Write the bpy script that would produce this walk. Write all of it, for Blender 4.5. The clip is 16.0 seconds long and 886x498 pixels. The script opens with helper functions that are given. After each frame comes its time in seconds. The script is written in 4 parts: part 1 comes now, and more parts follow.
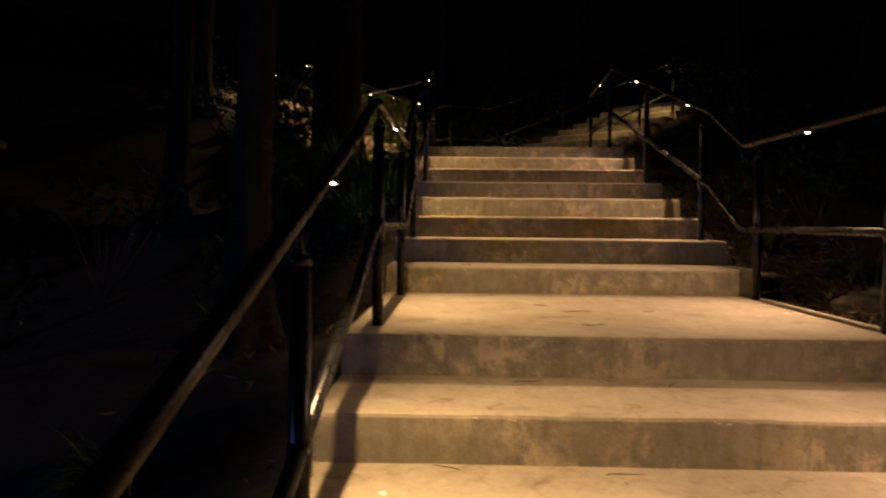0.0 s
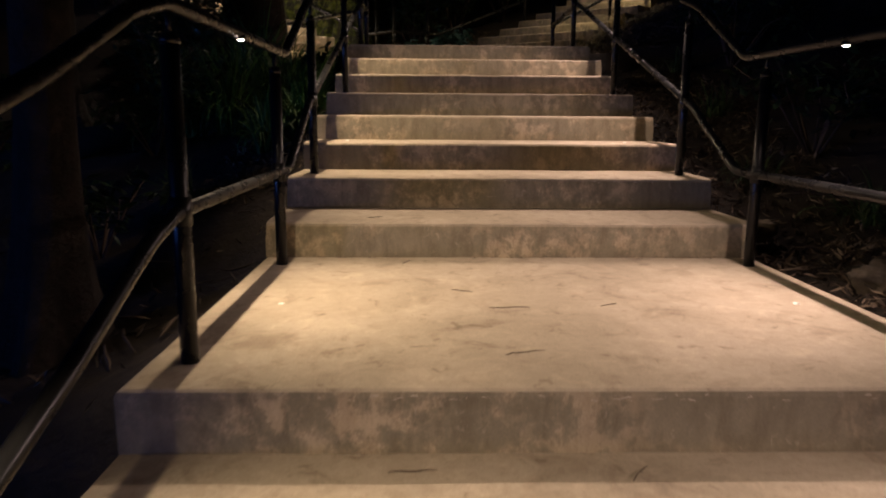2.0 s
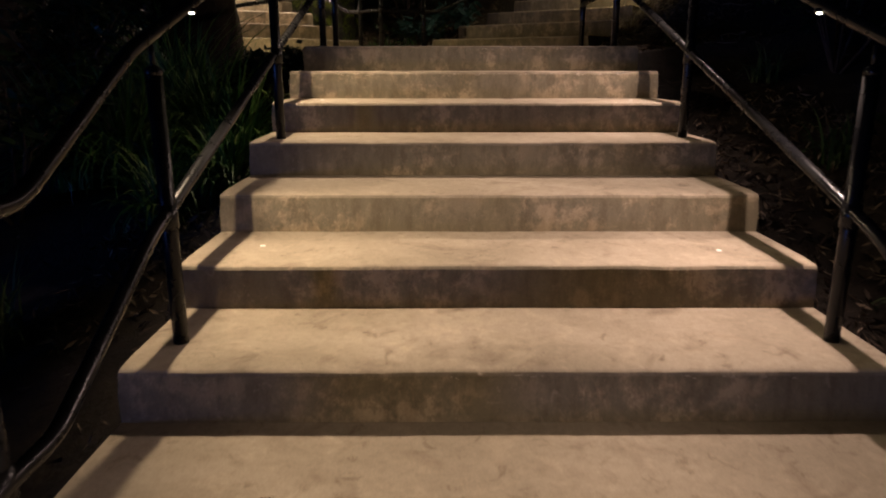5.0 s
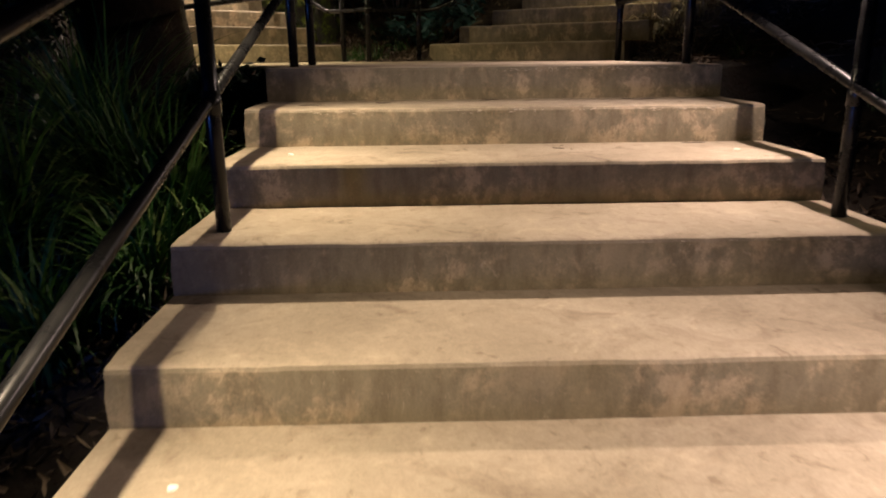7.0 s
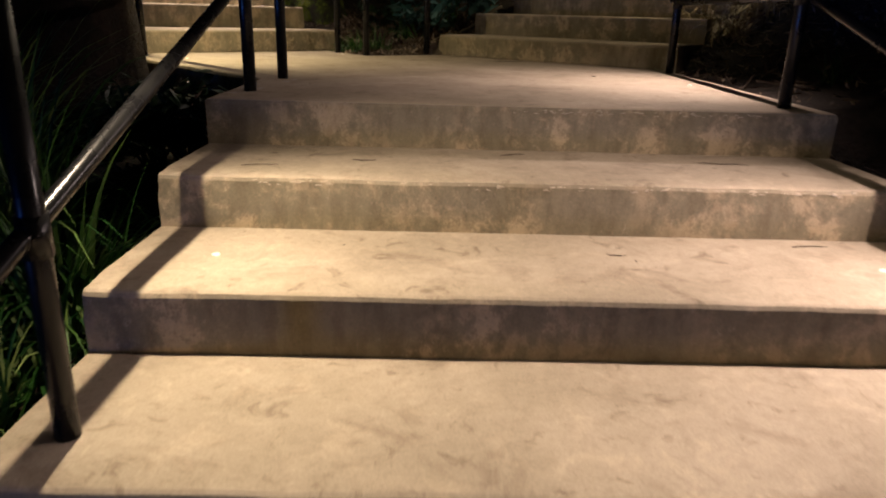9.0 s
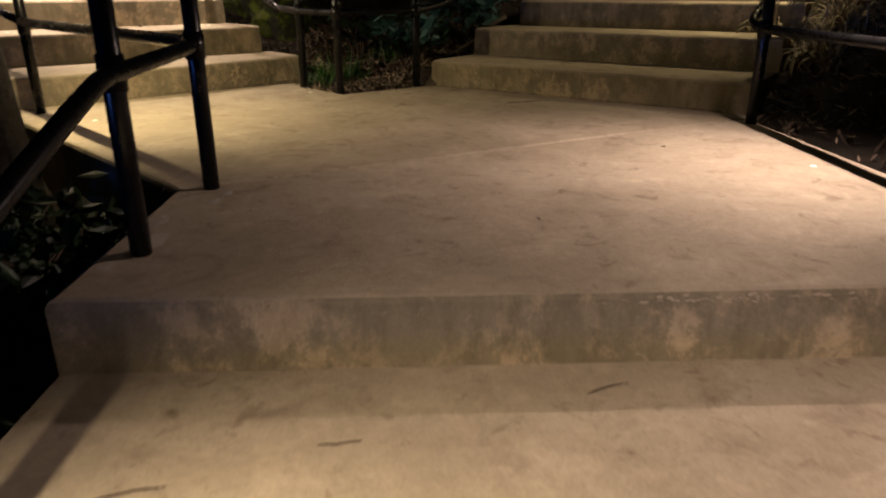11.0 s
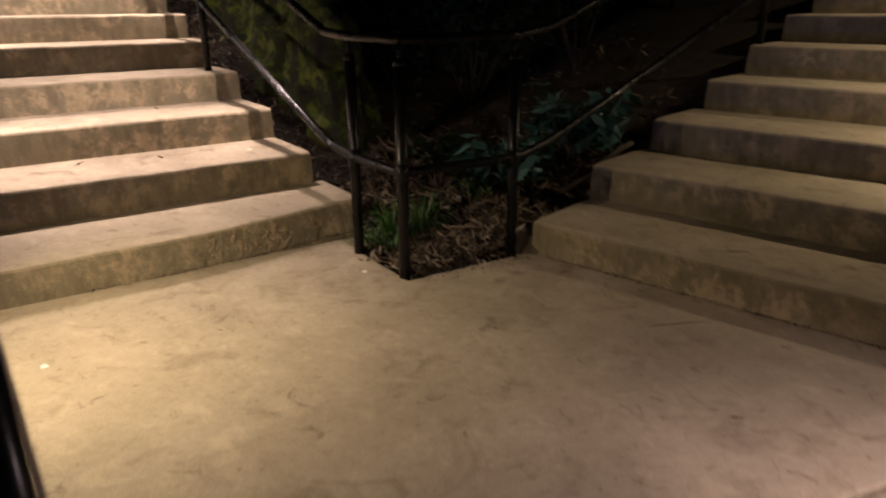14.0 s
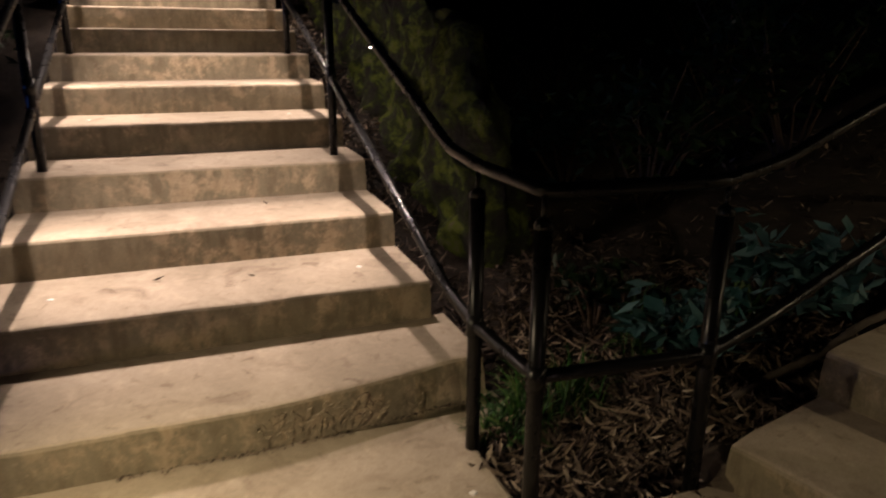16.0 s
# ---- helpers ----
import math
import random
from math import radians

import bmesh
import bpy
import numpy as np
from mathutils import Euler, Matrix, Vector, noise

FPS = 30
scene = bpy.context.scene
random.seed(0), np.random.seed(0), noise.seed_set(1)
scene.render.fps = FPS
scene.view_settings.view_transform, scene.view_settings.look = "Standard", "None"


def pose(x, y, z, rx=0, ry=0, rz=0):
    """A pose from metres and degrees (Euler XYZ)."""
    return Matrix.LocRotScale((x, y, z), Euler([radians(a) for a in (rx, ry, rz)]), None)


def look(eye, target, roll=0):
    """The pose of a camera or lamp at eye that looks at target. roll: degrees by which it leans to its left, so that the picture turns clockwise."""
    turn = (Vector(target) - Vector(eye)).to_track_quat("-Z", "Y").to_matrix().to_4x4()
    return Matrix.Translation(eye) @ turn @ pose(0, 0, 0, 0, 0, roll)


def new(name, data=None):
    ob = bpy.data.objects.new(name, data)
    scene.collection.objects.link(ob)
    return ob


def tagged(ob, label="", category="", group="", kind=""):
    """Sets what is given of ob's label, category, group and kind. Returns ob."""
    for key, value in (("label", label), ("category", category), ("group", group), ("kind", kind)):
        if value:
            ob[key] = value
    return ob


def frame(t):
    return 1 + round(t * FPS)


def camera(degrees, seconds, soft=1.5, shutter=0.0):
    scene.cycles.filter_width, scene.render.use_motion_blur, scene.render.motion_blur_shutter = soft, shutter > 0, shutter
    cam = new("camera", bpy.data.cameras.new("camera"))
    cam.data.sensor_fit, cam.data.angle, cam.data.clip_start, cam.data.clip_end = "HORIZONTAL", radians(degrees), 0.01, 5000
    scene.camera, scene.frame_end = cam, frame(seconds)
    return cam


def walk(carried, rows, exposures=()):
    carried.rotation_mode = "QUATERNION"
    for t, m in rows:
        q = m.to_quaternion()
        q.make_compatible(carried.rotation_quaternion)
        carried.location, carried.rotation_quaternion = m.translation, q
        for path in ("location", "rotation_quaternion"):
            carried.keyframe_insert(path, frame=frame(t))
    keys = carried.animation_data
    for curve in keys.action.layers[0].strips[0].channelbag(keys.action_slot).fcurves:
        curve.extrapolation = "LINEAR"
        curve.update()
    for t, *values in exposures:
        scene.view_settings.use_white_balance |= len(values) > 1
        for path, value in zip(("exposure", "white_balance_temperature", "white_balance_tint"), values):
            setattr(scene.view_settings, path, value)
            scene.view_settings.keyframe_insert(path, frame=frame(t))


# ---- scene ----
cam = camera(65.3, 16.0, soft=1.9, shutter=0.5)
PATH = [
    (0, (0.475, -2.77, 0.442), (0.427, -0.772, 0.37), 0.6),
    (0.5, (0.565, -2.626, 0.416), (0.625, -0.632, 0.271), -0.1),
    (1, (0.627, -2.264, 0.469), (0.708, -0.277, 0.251), -0.3),
    (1.5, (0.704, -1.95, 0.552), (0.76, 0.024, 0.238), 0.2),
    (2, (0.783, -1.644, 0.684), (0.829, 0.319, 0.303), 0.4),
    (2.5, (0.828, -1.292, 0.725), (0.903, 0.661, 0.3), 0.2),
    (3, (0.854, -0.989, 0.83), (0.946, 0.949, 0.348), -0.1),
    (3.5, (0.927, -0.63, 0.937), (0.941, 1.307, 0.437), -0.5),
    (4, (0.983, -0.332, 0.992), (0.961, 1.602, 0.484), -0.3),
    (4.5, (0.971, -0.011, 1.152), (0.973, 1.924, 0.647), -0.2),
    (5, (0.98, 0.306, 1.226), (0.986, 2.239, 0.713), 0.0),
    (7.5, (0.795, 2.008, 1.441), (0.874, 3.924, 0.873), -1.2),
    (8, (0.796, 2.27, 1.479), (0.902, 4.173, 0.874), -1.7),
    (8.5, (0.842, 2.576, 1.641), (0.919, 4.473, 1.013), -0.1),
    (9, (0.859, 2.799, 1.679), (0.892, 4.692, 1.036), 1.6),
    (9.5, (0.812, 3.147, 1.769), (0.835, 5.034, 1.105), 1.8),
    (12, (0.76, 4.651, 2.159), (0.867, 6.508, 1.425), -1.0),
    (12.5, (0.793, 4.91, 2.295), (0.91, 6.763, 1.549), -0.2),
    (13, (0.737, 5.175, 2.317), (0.727, 7.036, 1.583), -0.8),
    (13.5, (0.69, 5.402, 2.467), (0.618, 7.278, 1.776), -1.5),
    (14, (0.714, 5.615, 2.492), (0.559, 7.494, 1.822), -0.5),
    (14.5, (0.771, 5.939, 2.626), (0.334, 7.788, 1.999), 1.5),
    (15, (0.702, 6.171, 2.686), (0.092, 7.97, 2.061), 1.1),
    (15.5, (0.611, 6.407, 2.731), (-0.035, 8.198, 2.121), 0.2),
    (16, (0.61, 6.664, 2.737), (0.016, 8.483, 2.154), 0.4),
]
walk(cam, [(t, look(eye, target, roll)) for t, eye, target, roll in PATH],
     [(0.0, -0.15, 8800, 13), (0.5, -0.1, 6150, 13), (1.0, 0.0, 6050, 13), (2.5, 0.0, 6050, 13), (4.0, -0.12, 6050, 13), (5.0, -0.2, 6050, 12), (7.5, 0.24, 5900, 8), (9.5, 0.3, 5750, 9), (12.5, 0.1, 6300, 8), (14.5, 0.03, 5550, 19), (16.0, -0.15, 5650, 16)])

# ---------------------------------------------------------------- measures
RISE, RUN = 0.17, 0.532          # riser and tread of the main flight
WIDE = 2.39                      # width of the main flight
FRONTS = (1.665, 2.217, 2.771, 3.305, 3.838, 4.370, 4.903, 5.431)   # risers above the middle landing, the last one under the upper landing
Y1 = FRONTS[0]
TOP = 8 * RISE                   # height of the upper landing
F_AT, F_UP, F_SIDE = (0.009, 8.984), (-0.627, 0.779), (-0.779, -0.627)   # flight that turns off over the grass bank
G_AT, G_UP, G_SIDE = (0.959, 8.704), (0.611, 0.792), (0.792, -0.611)     # flight that turns off beside the litter bank
F_FIRST, F_RISE, F_RUN, F_WIDE, F_STEPS = 0.162, 0.182, 0.562, 1.80, 13
G_FIRST, G_RISE, G_RUN, G_WIDE, G_STEPS = 0.160, 0.176, 0.53, 1.90, 9
LOW_RUN = 0.546

# ---------------------------------------------------------------- world and light
night = bpy.data.worlds.new("night")
night.use_nodes = True
night.node_tree.nodes["Background"].inputs[0].default_value = (0.25, 0.32, 0.6, 1)
night.node_tree.nodes["Background"].inputs[1].default_value = 0.0012
scene.world = night
WARM_YELLOW, WARM_WHITE, WARM_PINK, WARM_PALE = (1.0, 0.75, 0.40), (1.0, 0.74, 0.47), (1.0, 0.715, 0.58), (1.0, 0.74, 0.54)


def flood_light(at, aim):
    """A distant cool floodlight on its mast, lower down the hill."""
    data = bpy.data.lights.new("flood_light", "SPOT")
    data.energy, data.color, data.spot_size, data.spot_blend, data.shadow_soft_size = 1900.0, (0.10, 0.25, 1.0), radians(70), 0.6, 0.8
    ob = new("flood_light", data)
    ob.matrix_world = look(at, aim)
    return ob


def rail_light(at, aim, colour, watts):
    """The light of one fitting under the handrail."""
    data = bpy.data.lights.new("rail_light", "SPOT")
    data.energy, data.color, data.spot_size, data.spot_blend, data.shadow_soft_size = watts, colour, radians(132), 1.0, 0.010
    ob = new("rail_light", data)
    ob.matrix_world = look(at, aim)
    return ob


# ---------------------------------------------------------------- materials
def material(name):
    m = bpy.data.materials.new(name)
    m.use_nodes = True
    return m, m.node_tree.nodes, m.node_tree.links, m.node_tree.nodes["Principled BSDF"]


def ramp(nodes, stops):
    r = nodes.new("ShaderNodeValToRGB")
    e = r.color_ramp.elements
    while len(e) < len(stops):
        e.new(0.5)
    for k, (p, c) in enumerate(stops):
        e[k].position, e[k].color = p, (*c, 1) if len(c) == 3 else c
    return r


def noise_node(nodes, links, vec, scale, detail=6, rough=0.6, distort=0.0):
    n = nodes.new("ShaderNodeTexNoise")
    n.inputs["Scale"].default_value, n.inputs["Detail"].default_value = scale, detail
    n.inputs["Roughness"].default_value, n.inputs["Distortion"].default_value = rough, distort
    links.new(vec, n.inputs["Vector"])
    return n


def mix(nodes, links, fac, a, b, how="MIX"):
    m = nodes.new("ShaderNodeMix")
    m.data_type, m.blend_type = "RGBA", how
    for sock, v in ((m.inputs[0], fac), (m.inputs[6], a), (m.inputs[7], b)):
        if hasattr(v, "is_linked"):
            links.new(v, sock)
        else:
            sock.default_value = v if isinstance(v, (int, float)) else (*v, 1)
    return m.outputs[2]


def math_node(nodes, links, how, a, b=0.5):
    m = nodes.new("ShaderNodeMath")
    m.operation = how
    for sock, v in ((m.inputs[0], a), (m.inputs[1], b)):
        if hasattr(v, "is_linked"):
            links.new(v, sock)
        else:
            sock.default_value = v
    return m.outputs[0]


def concrete_material():
    m, n, l, b = material("weathered_concrete")
    geo = n.new("ShaderNodeNewGeometry")
    info = n.new("ShaderNodeObjectInfo")
    shift = n.new("ShaderNodeVectorMath")
    shift.operation = "ADD"
    l.new(geo.outputs["Position"], shift.inputs[0])
    tri = n.new("ShaderNodeCombineXYZ")
    for k in range(3):
        l.new(math_node(n, l, "MULTIPLY", info.outputs["Random"], 7.0 + 5 * k), tri.inputs[k])
    l.new(tri.outputs[0], shift.inputs[1])
    v = shift.outputs[0]
    broad = noise_node(n, l, v, 1.6, 5, 0.6, 0.4)
    base = ramp(n, [(0.30, (0.285, 0.238, 0.172)), (0.5, (0.36, 0.303, 0.222)), (0.68, (0.435, 0.370, 0.278))])
    l.new(broad.outputs[0], base.inputs[0])
    # dark, smudged marks on the walked faces
    smudge = noise_node(n, l, v, 5.5, 8, 0.62, 0.9)
    sm = ramp(n, [(0.54, (1, 1, 1)), (0.62, (0.84, 0.82, 0.81)), (0.70, (0.66, 0.63, 0.62))])
    l.new(smudge.outputs[0], sm.inputs[0])
    walked = mix(n, l, 0.8, base.outputs[0], sm.outputs[0], "MULTIPLY")
    scuff = noise_node(n, l, v, 11.0, 7, 0.62, 0.8)
    su = ramp(n, [(0.36, (1.14, 1.13, 1.12)), (0.46, (1, 1, 1)), (0.60, (1, 1, 1)), (0.64, (0.8, 0.78, 0.76)), (0.72, (0.55, 0.52, 0.5))])
    l.new(scuff.outputs[0], su.inputs[0])
    walked = mix(n, l, 0.85, walked, su.outputs[0], "MULTIPLY")
    fine = noise_node(n, l, v, 34.0, 10, 0.75, 0.3)
    fi = ramp(n, [(0.36, (0.84, 0.83, 0.82)), (0.5, (1, 1, 1)), (0.66, (1.1, 1.1, 1.1))])
    l.new(fine.outputs[0], fi.inputs[0])
    walked = mix(n, l, 0.65, walked, fi.outputs[0], "MULTIPLY")
    # upright faces: grey cement wash with pale, torn patches and streaks
    stretch = n.new("ShaderNodeMapping")
    stretch.inputs["Scale"].default_value = (1.0, 1.0, 0.85)
    l.new(v, stretch.inputs["Vector"])
    patch = noise_node(n, l, stretch.outputs[0], 7.5, 12, 0.76, 0.15)
    pr = ramp(n, [(0.46, (0, 0, 0)), (0.52, (0.3, 0.3, 0.3)), (0.555, (0.8, 0.8, 0.8)), (0.64, (1, 1, 1))])
    l.new(patch.outputs[0], pr.inputs[0])
    region = noise_node(n, l, v, 1.9, 3, 0.5)
    rr = ramp(n, [(0.38, (0.12, 0.12, 0.12)), (0.60, (1, 1, 1))])
    l.new(region.outputs[0], rr.inputs[0])
    pf = math_node(n, l, "MULTIPLY", pr.outputs[0], rr.outputs[0])
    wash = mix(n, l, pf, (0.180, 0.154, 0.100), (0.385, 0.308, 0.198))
    streaks = n.new("ShaderNodeMapping")
    streaks.inputs["Scale"].default_value = (1.0, 1.0, 0.30)
    l.new(v, streaks.inputs["Vector"])
    st = noise_node(n, l, streaks.outputs[0], 22.0, 5, 0.6)
    sr = ramp(n, [(0.36, (0.78, 0.76, 0.74)), (0.56, (1.03, 1.03, 1.03))])
    l.new(st.outputs[0], sr.inputs[0])
    wash = mix(n, l, 0.8, wash, sr.outputs[0], "MULTIPLY")
    scratch = noise_node(n, l, stretch.outputs[0], 19.0, 8, 0.7, 2.0)
    sc = ramp(n, [(0.615, (0, 0, 0)), (0.65, (1, 1, 1))])
    l.new(scratch.outputs[0], sc.inputs[0])
    wash = mix(n, l, math_node(n, l, "MULTIPLY", sc.outputs[0], 0.22), wash, (0.50, 0.42, 0.32))
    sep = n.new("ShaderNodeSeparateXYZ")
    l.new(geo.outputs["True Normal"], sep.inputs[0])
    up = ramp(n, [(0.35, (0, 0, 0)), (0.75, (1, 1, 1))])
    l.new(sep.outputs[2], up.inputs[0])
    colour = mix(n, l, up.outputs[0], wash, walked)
    grain = noise_node(n, l, geo.outputs["Position"], 140, 4, 0.7)
    gr = ramp(n, [(0.3, (0.84, 0.84, 0.84)), (0.7, (1.1, 1.1, 1.1))])
    l.new(grain.outputs[0], gr.inputs[0])
    colour = mix(n, l, 0.9, colour, gr.outputs[0], "MULTIPLY")
    # a little moss
    moss = noise_node(n, l, v, 2.7, 6, 0.7)
    mr = ramp(n, [(0.70, (0, 0, 0)), (0.82, (0.5, 0.5, 0.5))])
    l.new(moss.outputs[0], mr.inputs[0])
    colour = mix(n, l, mr.outputs[0], colour, (0.15, 0.15, 0.07))
    l.new(colour, b.inputs["Base Color"])
    b.inputs["Roughness"].default_value = 0.88
    b.inputs["Specular IOR Level"].default_value = 0.25
    bump = n.new("ShaderNodeBump")
    bump.inputs["Strength"].default_value, bump.inputs["Distance"].default_value = 0.5, 0.008
    h = math_node(n, l, "ADD", math_node(n, l, "MULTIPLY", patch.outputs[0], 1.2), math_node(n, l, "MULTIPLY", grain.outputs[0], 0.18))
    l.new(h, bump.inputs["Height"])
    l.new(bump.outputs[0], b.inputs["Normal"])
    return m


def steel_material():
    m, n, l, b = material("black_powder_coated_steel")
    geo = n.new("ShaderNodeNewGeometry")
    a = noise_node(n, l, geo.outputs["Position"], 9, 6, 0.65)
    r = ramp(n, [(0.35, (0.003, 0.003, 0.0035)), (0.7, (0.007, 0.007, 0.007))])
    l.new(a.outputs[0], r.inputs[0])
    l.new(r.outputs[0], b.inputs["Base Color"])
    q = ramp(n, [(0.35, (0.24, 0.24, 0.24)), (0.7, (0.34, 0.34, 0.34))])
    l.new(a.outputs[0], q.inputs[0])
    l.new(q.outputs[0], b.inputs["Roughness"])
    b.inputs["Specular IOR Level"].default_value = 0.24
    bump = n.new("ShaderNodeBump")
    bump.inputs["Strength"].default_value, bump.inputs["Distance"].default_value = 0.1, 0.001
    f = noise_node(n, l, geo.outputs["Position"], 180, 3, 0.6)
    l.new(f.outputs[0], bump.inputs["Height"])
    l.new(bump.outputs[0], b.inputs["Normal"])
    return m


def varied_material(name, colours, scale, rough=0.85, bump=0.5, dist=0.02, island=0.0, detail=8):
    m, n, l, b = material(name)
    geo = n.new("ShaderNodeNewGeometry")
    a = noise_node(n, l, geo.outputs["Position"], scale, detail, 0.68, 0.3)
    val = a.outputs[0]
    if island:
        val = math_node(n, l, "ADD", math_node(n, l, "MULTIPLY", a.outputs[0], 1 - island), math_node(n, l, "MULTIPLY", geo.outputs["Random Per Island"], island))
    k = len(colours)
    lo, hi = (0.3, 0.7) if island < 0.5 else (0.1, 0.9)
    r = ramp(n, [(lo + (hi - lo) * i / (k - 1), c) for i, c in enumerate(colours)])
    l.new(val, r.inputs[0])
    l.new(r.outputs[0], b.inputs["Base Color"])
    b.inputs["Roughness"].default_value = rough
    b.inputs["Specular IOR Level"].default_value = 0.3
    if bump:
        bp = n.new("ShaderNodeBump")
        bp.inputs["Strength"].default_value, bp.inputs["Distance"].default_value = bump, dist
        f = noise_node(n, l, geo.outputs["Position"], scale * 4, 8, 0.7)
        l.new(f.outputs[0], bp.inputs["Height"])
        l.new(bp.outputs[0], b.inputs["Normal"])
    return m


def glow_material(name, colour, strength):
    m, n, l, b = material(name)
    b.inputs["Base Color"].default_value = (0.8, 0.8, 0.8, 1)
    b.inputs["Emission Color"].default_value = (*colour, 1)
    b.inputs["Emission Strength"].default_value = strength
    return m


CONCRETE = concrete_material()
STEEL = steel_material()
SOIL = varied_material("leaf_mould_soil", [(0.008, 0.006, 0.004), (0.022, 0.016, 0.011), (0.04, 0.029, 0.019)], 7, 0.95, 0.9, 0.03)
LITTER = varied_material("dry_fallen_leaves", [(0.018, 0.012, 0.008), (0.04, 0.027, 0.018), (0.085, 0.06, 0.04), (0.19, 0.145, 0.10)], 12, 0.8, 0.2, 0.004, 0.85)
BARK = varied_material("rough_brown_bark", [(0.007, 0.005, 0.0035), (0.02, 0.014, 0.009), (0.04, 0.028, 0.019)], 9, 0.92, 1.0, 0.05)
GRASS = varied_material("strappy_green_blades", [(0.008, 0.035, 0.005), (0.022, 0.072, 0.010), (0.055, 0.13, 0.022), (0.13, 0.17, 0.05)], 4, 0.5, 0, 0, 0.8)
LEAF = varied_material("broad_green_leaves", [(0.004, 0.011, 0.004), (0.009, 0.022, 0.007), (0.022, 0.042, 0.014)], 5, 0.45, 0, 0, 0.8)
MOSSY = varied_material("mossy_sandstone", [(0.006, 0.005, 0.004), (0.018, 0.015, 0.010), (0.024, 0.032, 0.005), (0.10, 0.125, 0.009), (0.11, 0.095, 0.055)], 7.0, 0.95, 1.0, 0.05)
STONE = varied_material("weathered_sandstone", [(0.04, 0.03, 0.02), (0.10, 0.08, 0.055), (0.20, 0.16, 0.115)], 5, 0.92, 0.8, 0.03)
TWIG = varied_material("dry_brown_twig", [(0.03, 0.02, 0.014), (0.09, 0.06, 0.04)], 30, 0.9, 0.2, 0.002)
FLECK = varied_material("white_dot_surface", [(0.6, 0.58, 0.52), (0.8, 0.78, 0.72)], 40, 0.7, 0.1, 0.001)
CHIP = varied_material("fresh_pale_concrete", [(0.32, 0.265, 0.19), (0.45, 0.385, 0.29)], 30, 0.9, 0.2, 0.001)
SMEAR = varied_material("pale_mortar", [(0.34, 0.30, 0.25), (0.48, 0.43, 0.37)], 25, 0.95, 0.3, 0.002)
LENS = glow_material("lit_lamp_lens", (1.0, 0.86, 0.66), 26.0)
HUTWALL = varied_material("brown_painted_boards", [(0.06, 0.045, 0.035), (0.09, 0.07, 0.055)], 3, 0.8, 0.3, 0.01)
SIGN = varied_material("pale_grey_panel", [(0.5, 0.5, 0.52), (0.6, 0.6, 0.62)], 8, 0.6, 0, 0)


# ---------------------------------------------------------------- mesh helpers
def mesh_of(bm, mat, name, smooth=False):
    me = bpy.data.meshes.new(name)
    bm.normal_update()
    bm.to_mesh(me)
    bm.free()
    me.materials.append(mat)
    if smooth:
        for p in me.polygons:
            p.use_smooth = True
    return me


def raw_mesh(name, verts, faces, mat, smooth=False):
    me = bpy.data.meshes.new(name)
    me.from_pydata(verts, [], faces)
    me.update()
    me.materials.append(mat)
    if smooth:
        me.polygons.foreach_set("use_smooth", [True] * len(me.polygons))
    return me


def part(name, me, parent, label="", m=None):
    """Links a mesh as one part under a thing or a part."""
    ob = new(name, me)
    ob.parent = parent
    if m is not None:
        ob.matrix_basis = m
    return tagged(ob, label=label)


def smooth_path(points, radius=0.055, n=5):
    """A polyline with its corners rounded."""
    pts = [Vector(p) for p in points]
    out = [pts[0]]
    for a, b, c in zip(pts, pts[1:], pts[2:]):
        u, v = a - b, c - b
        d = min(radius, u.length * 0.45, v.length * 0.45)
        p, q = b + u.normalized() * d, b + v.normalized() * d
        for k in range(n + 1):
            t = k / n
            out.append(p * (1 - t) ** 2 + b * 2 * t * (1 - t) + q * t * t)
    out.append(pts[-1])
    return out


def tube(name, points, radius, mat, sides=12, taper=None, closed=True):
    """A round bar along a path."""
    pts = [Vector(p) for p in points]
    verts, faces = [], []
    side = None
    for k, p in enumerate(pts):
        d = (pts[min(k + 1, len(pts) - 1)] - pts[max(k - 1, 0)]).normalized()
        if side is None:
            side = d.orthogonal().normalized()
        side = (side - d * side.dot(d)).normalized()
        up = d.cross(side)
        r = radius if taper is None else radius * taper[k]
        for j in range(sides):
            a = 2 * math.pi * j / sides
            verts.append(p + (side * math.cos(a) + up * math.sin(a)) * r)
    for k in range(len(pts) - 1):
        for j in range(sides):
            j2 = (j + 1) % sides
            faces.append((k * sides + j, k * sides + j2, (k + 1) * sides + j2, (k + 1) * sides + j))
    if closed:
        faces.append(tuple(range(sides - 1, -1, -1)))
        faces.append(tuple((len(pts) - 1) * sides + j for j in range(sides)))
    return raw_mesh(name, [tuple(v) for v in verts], faces, mat, True)


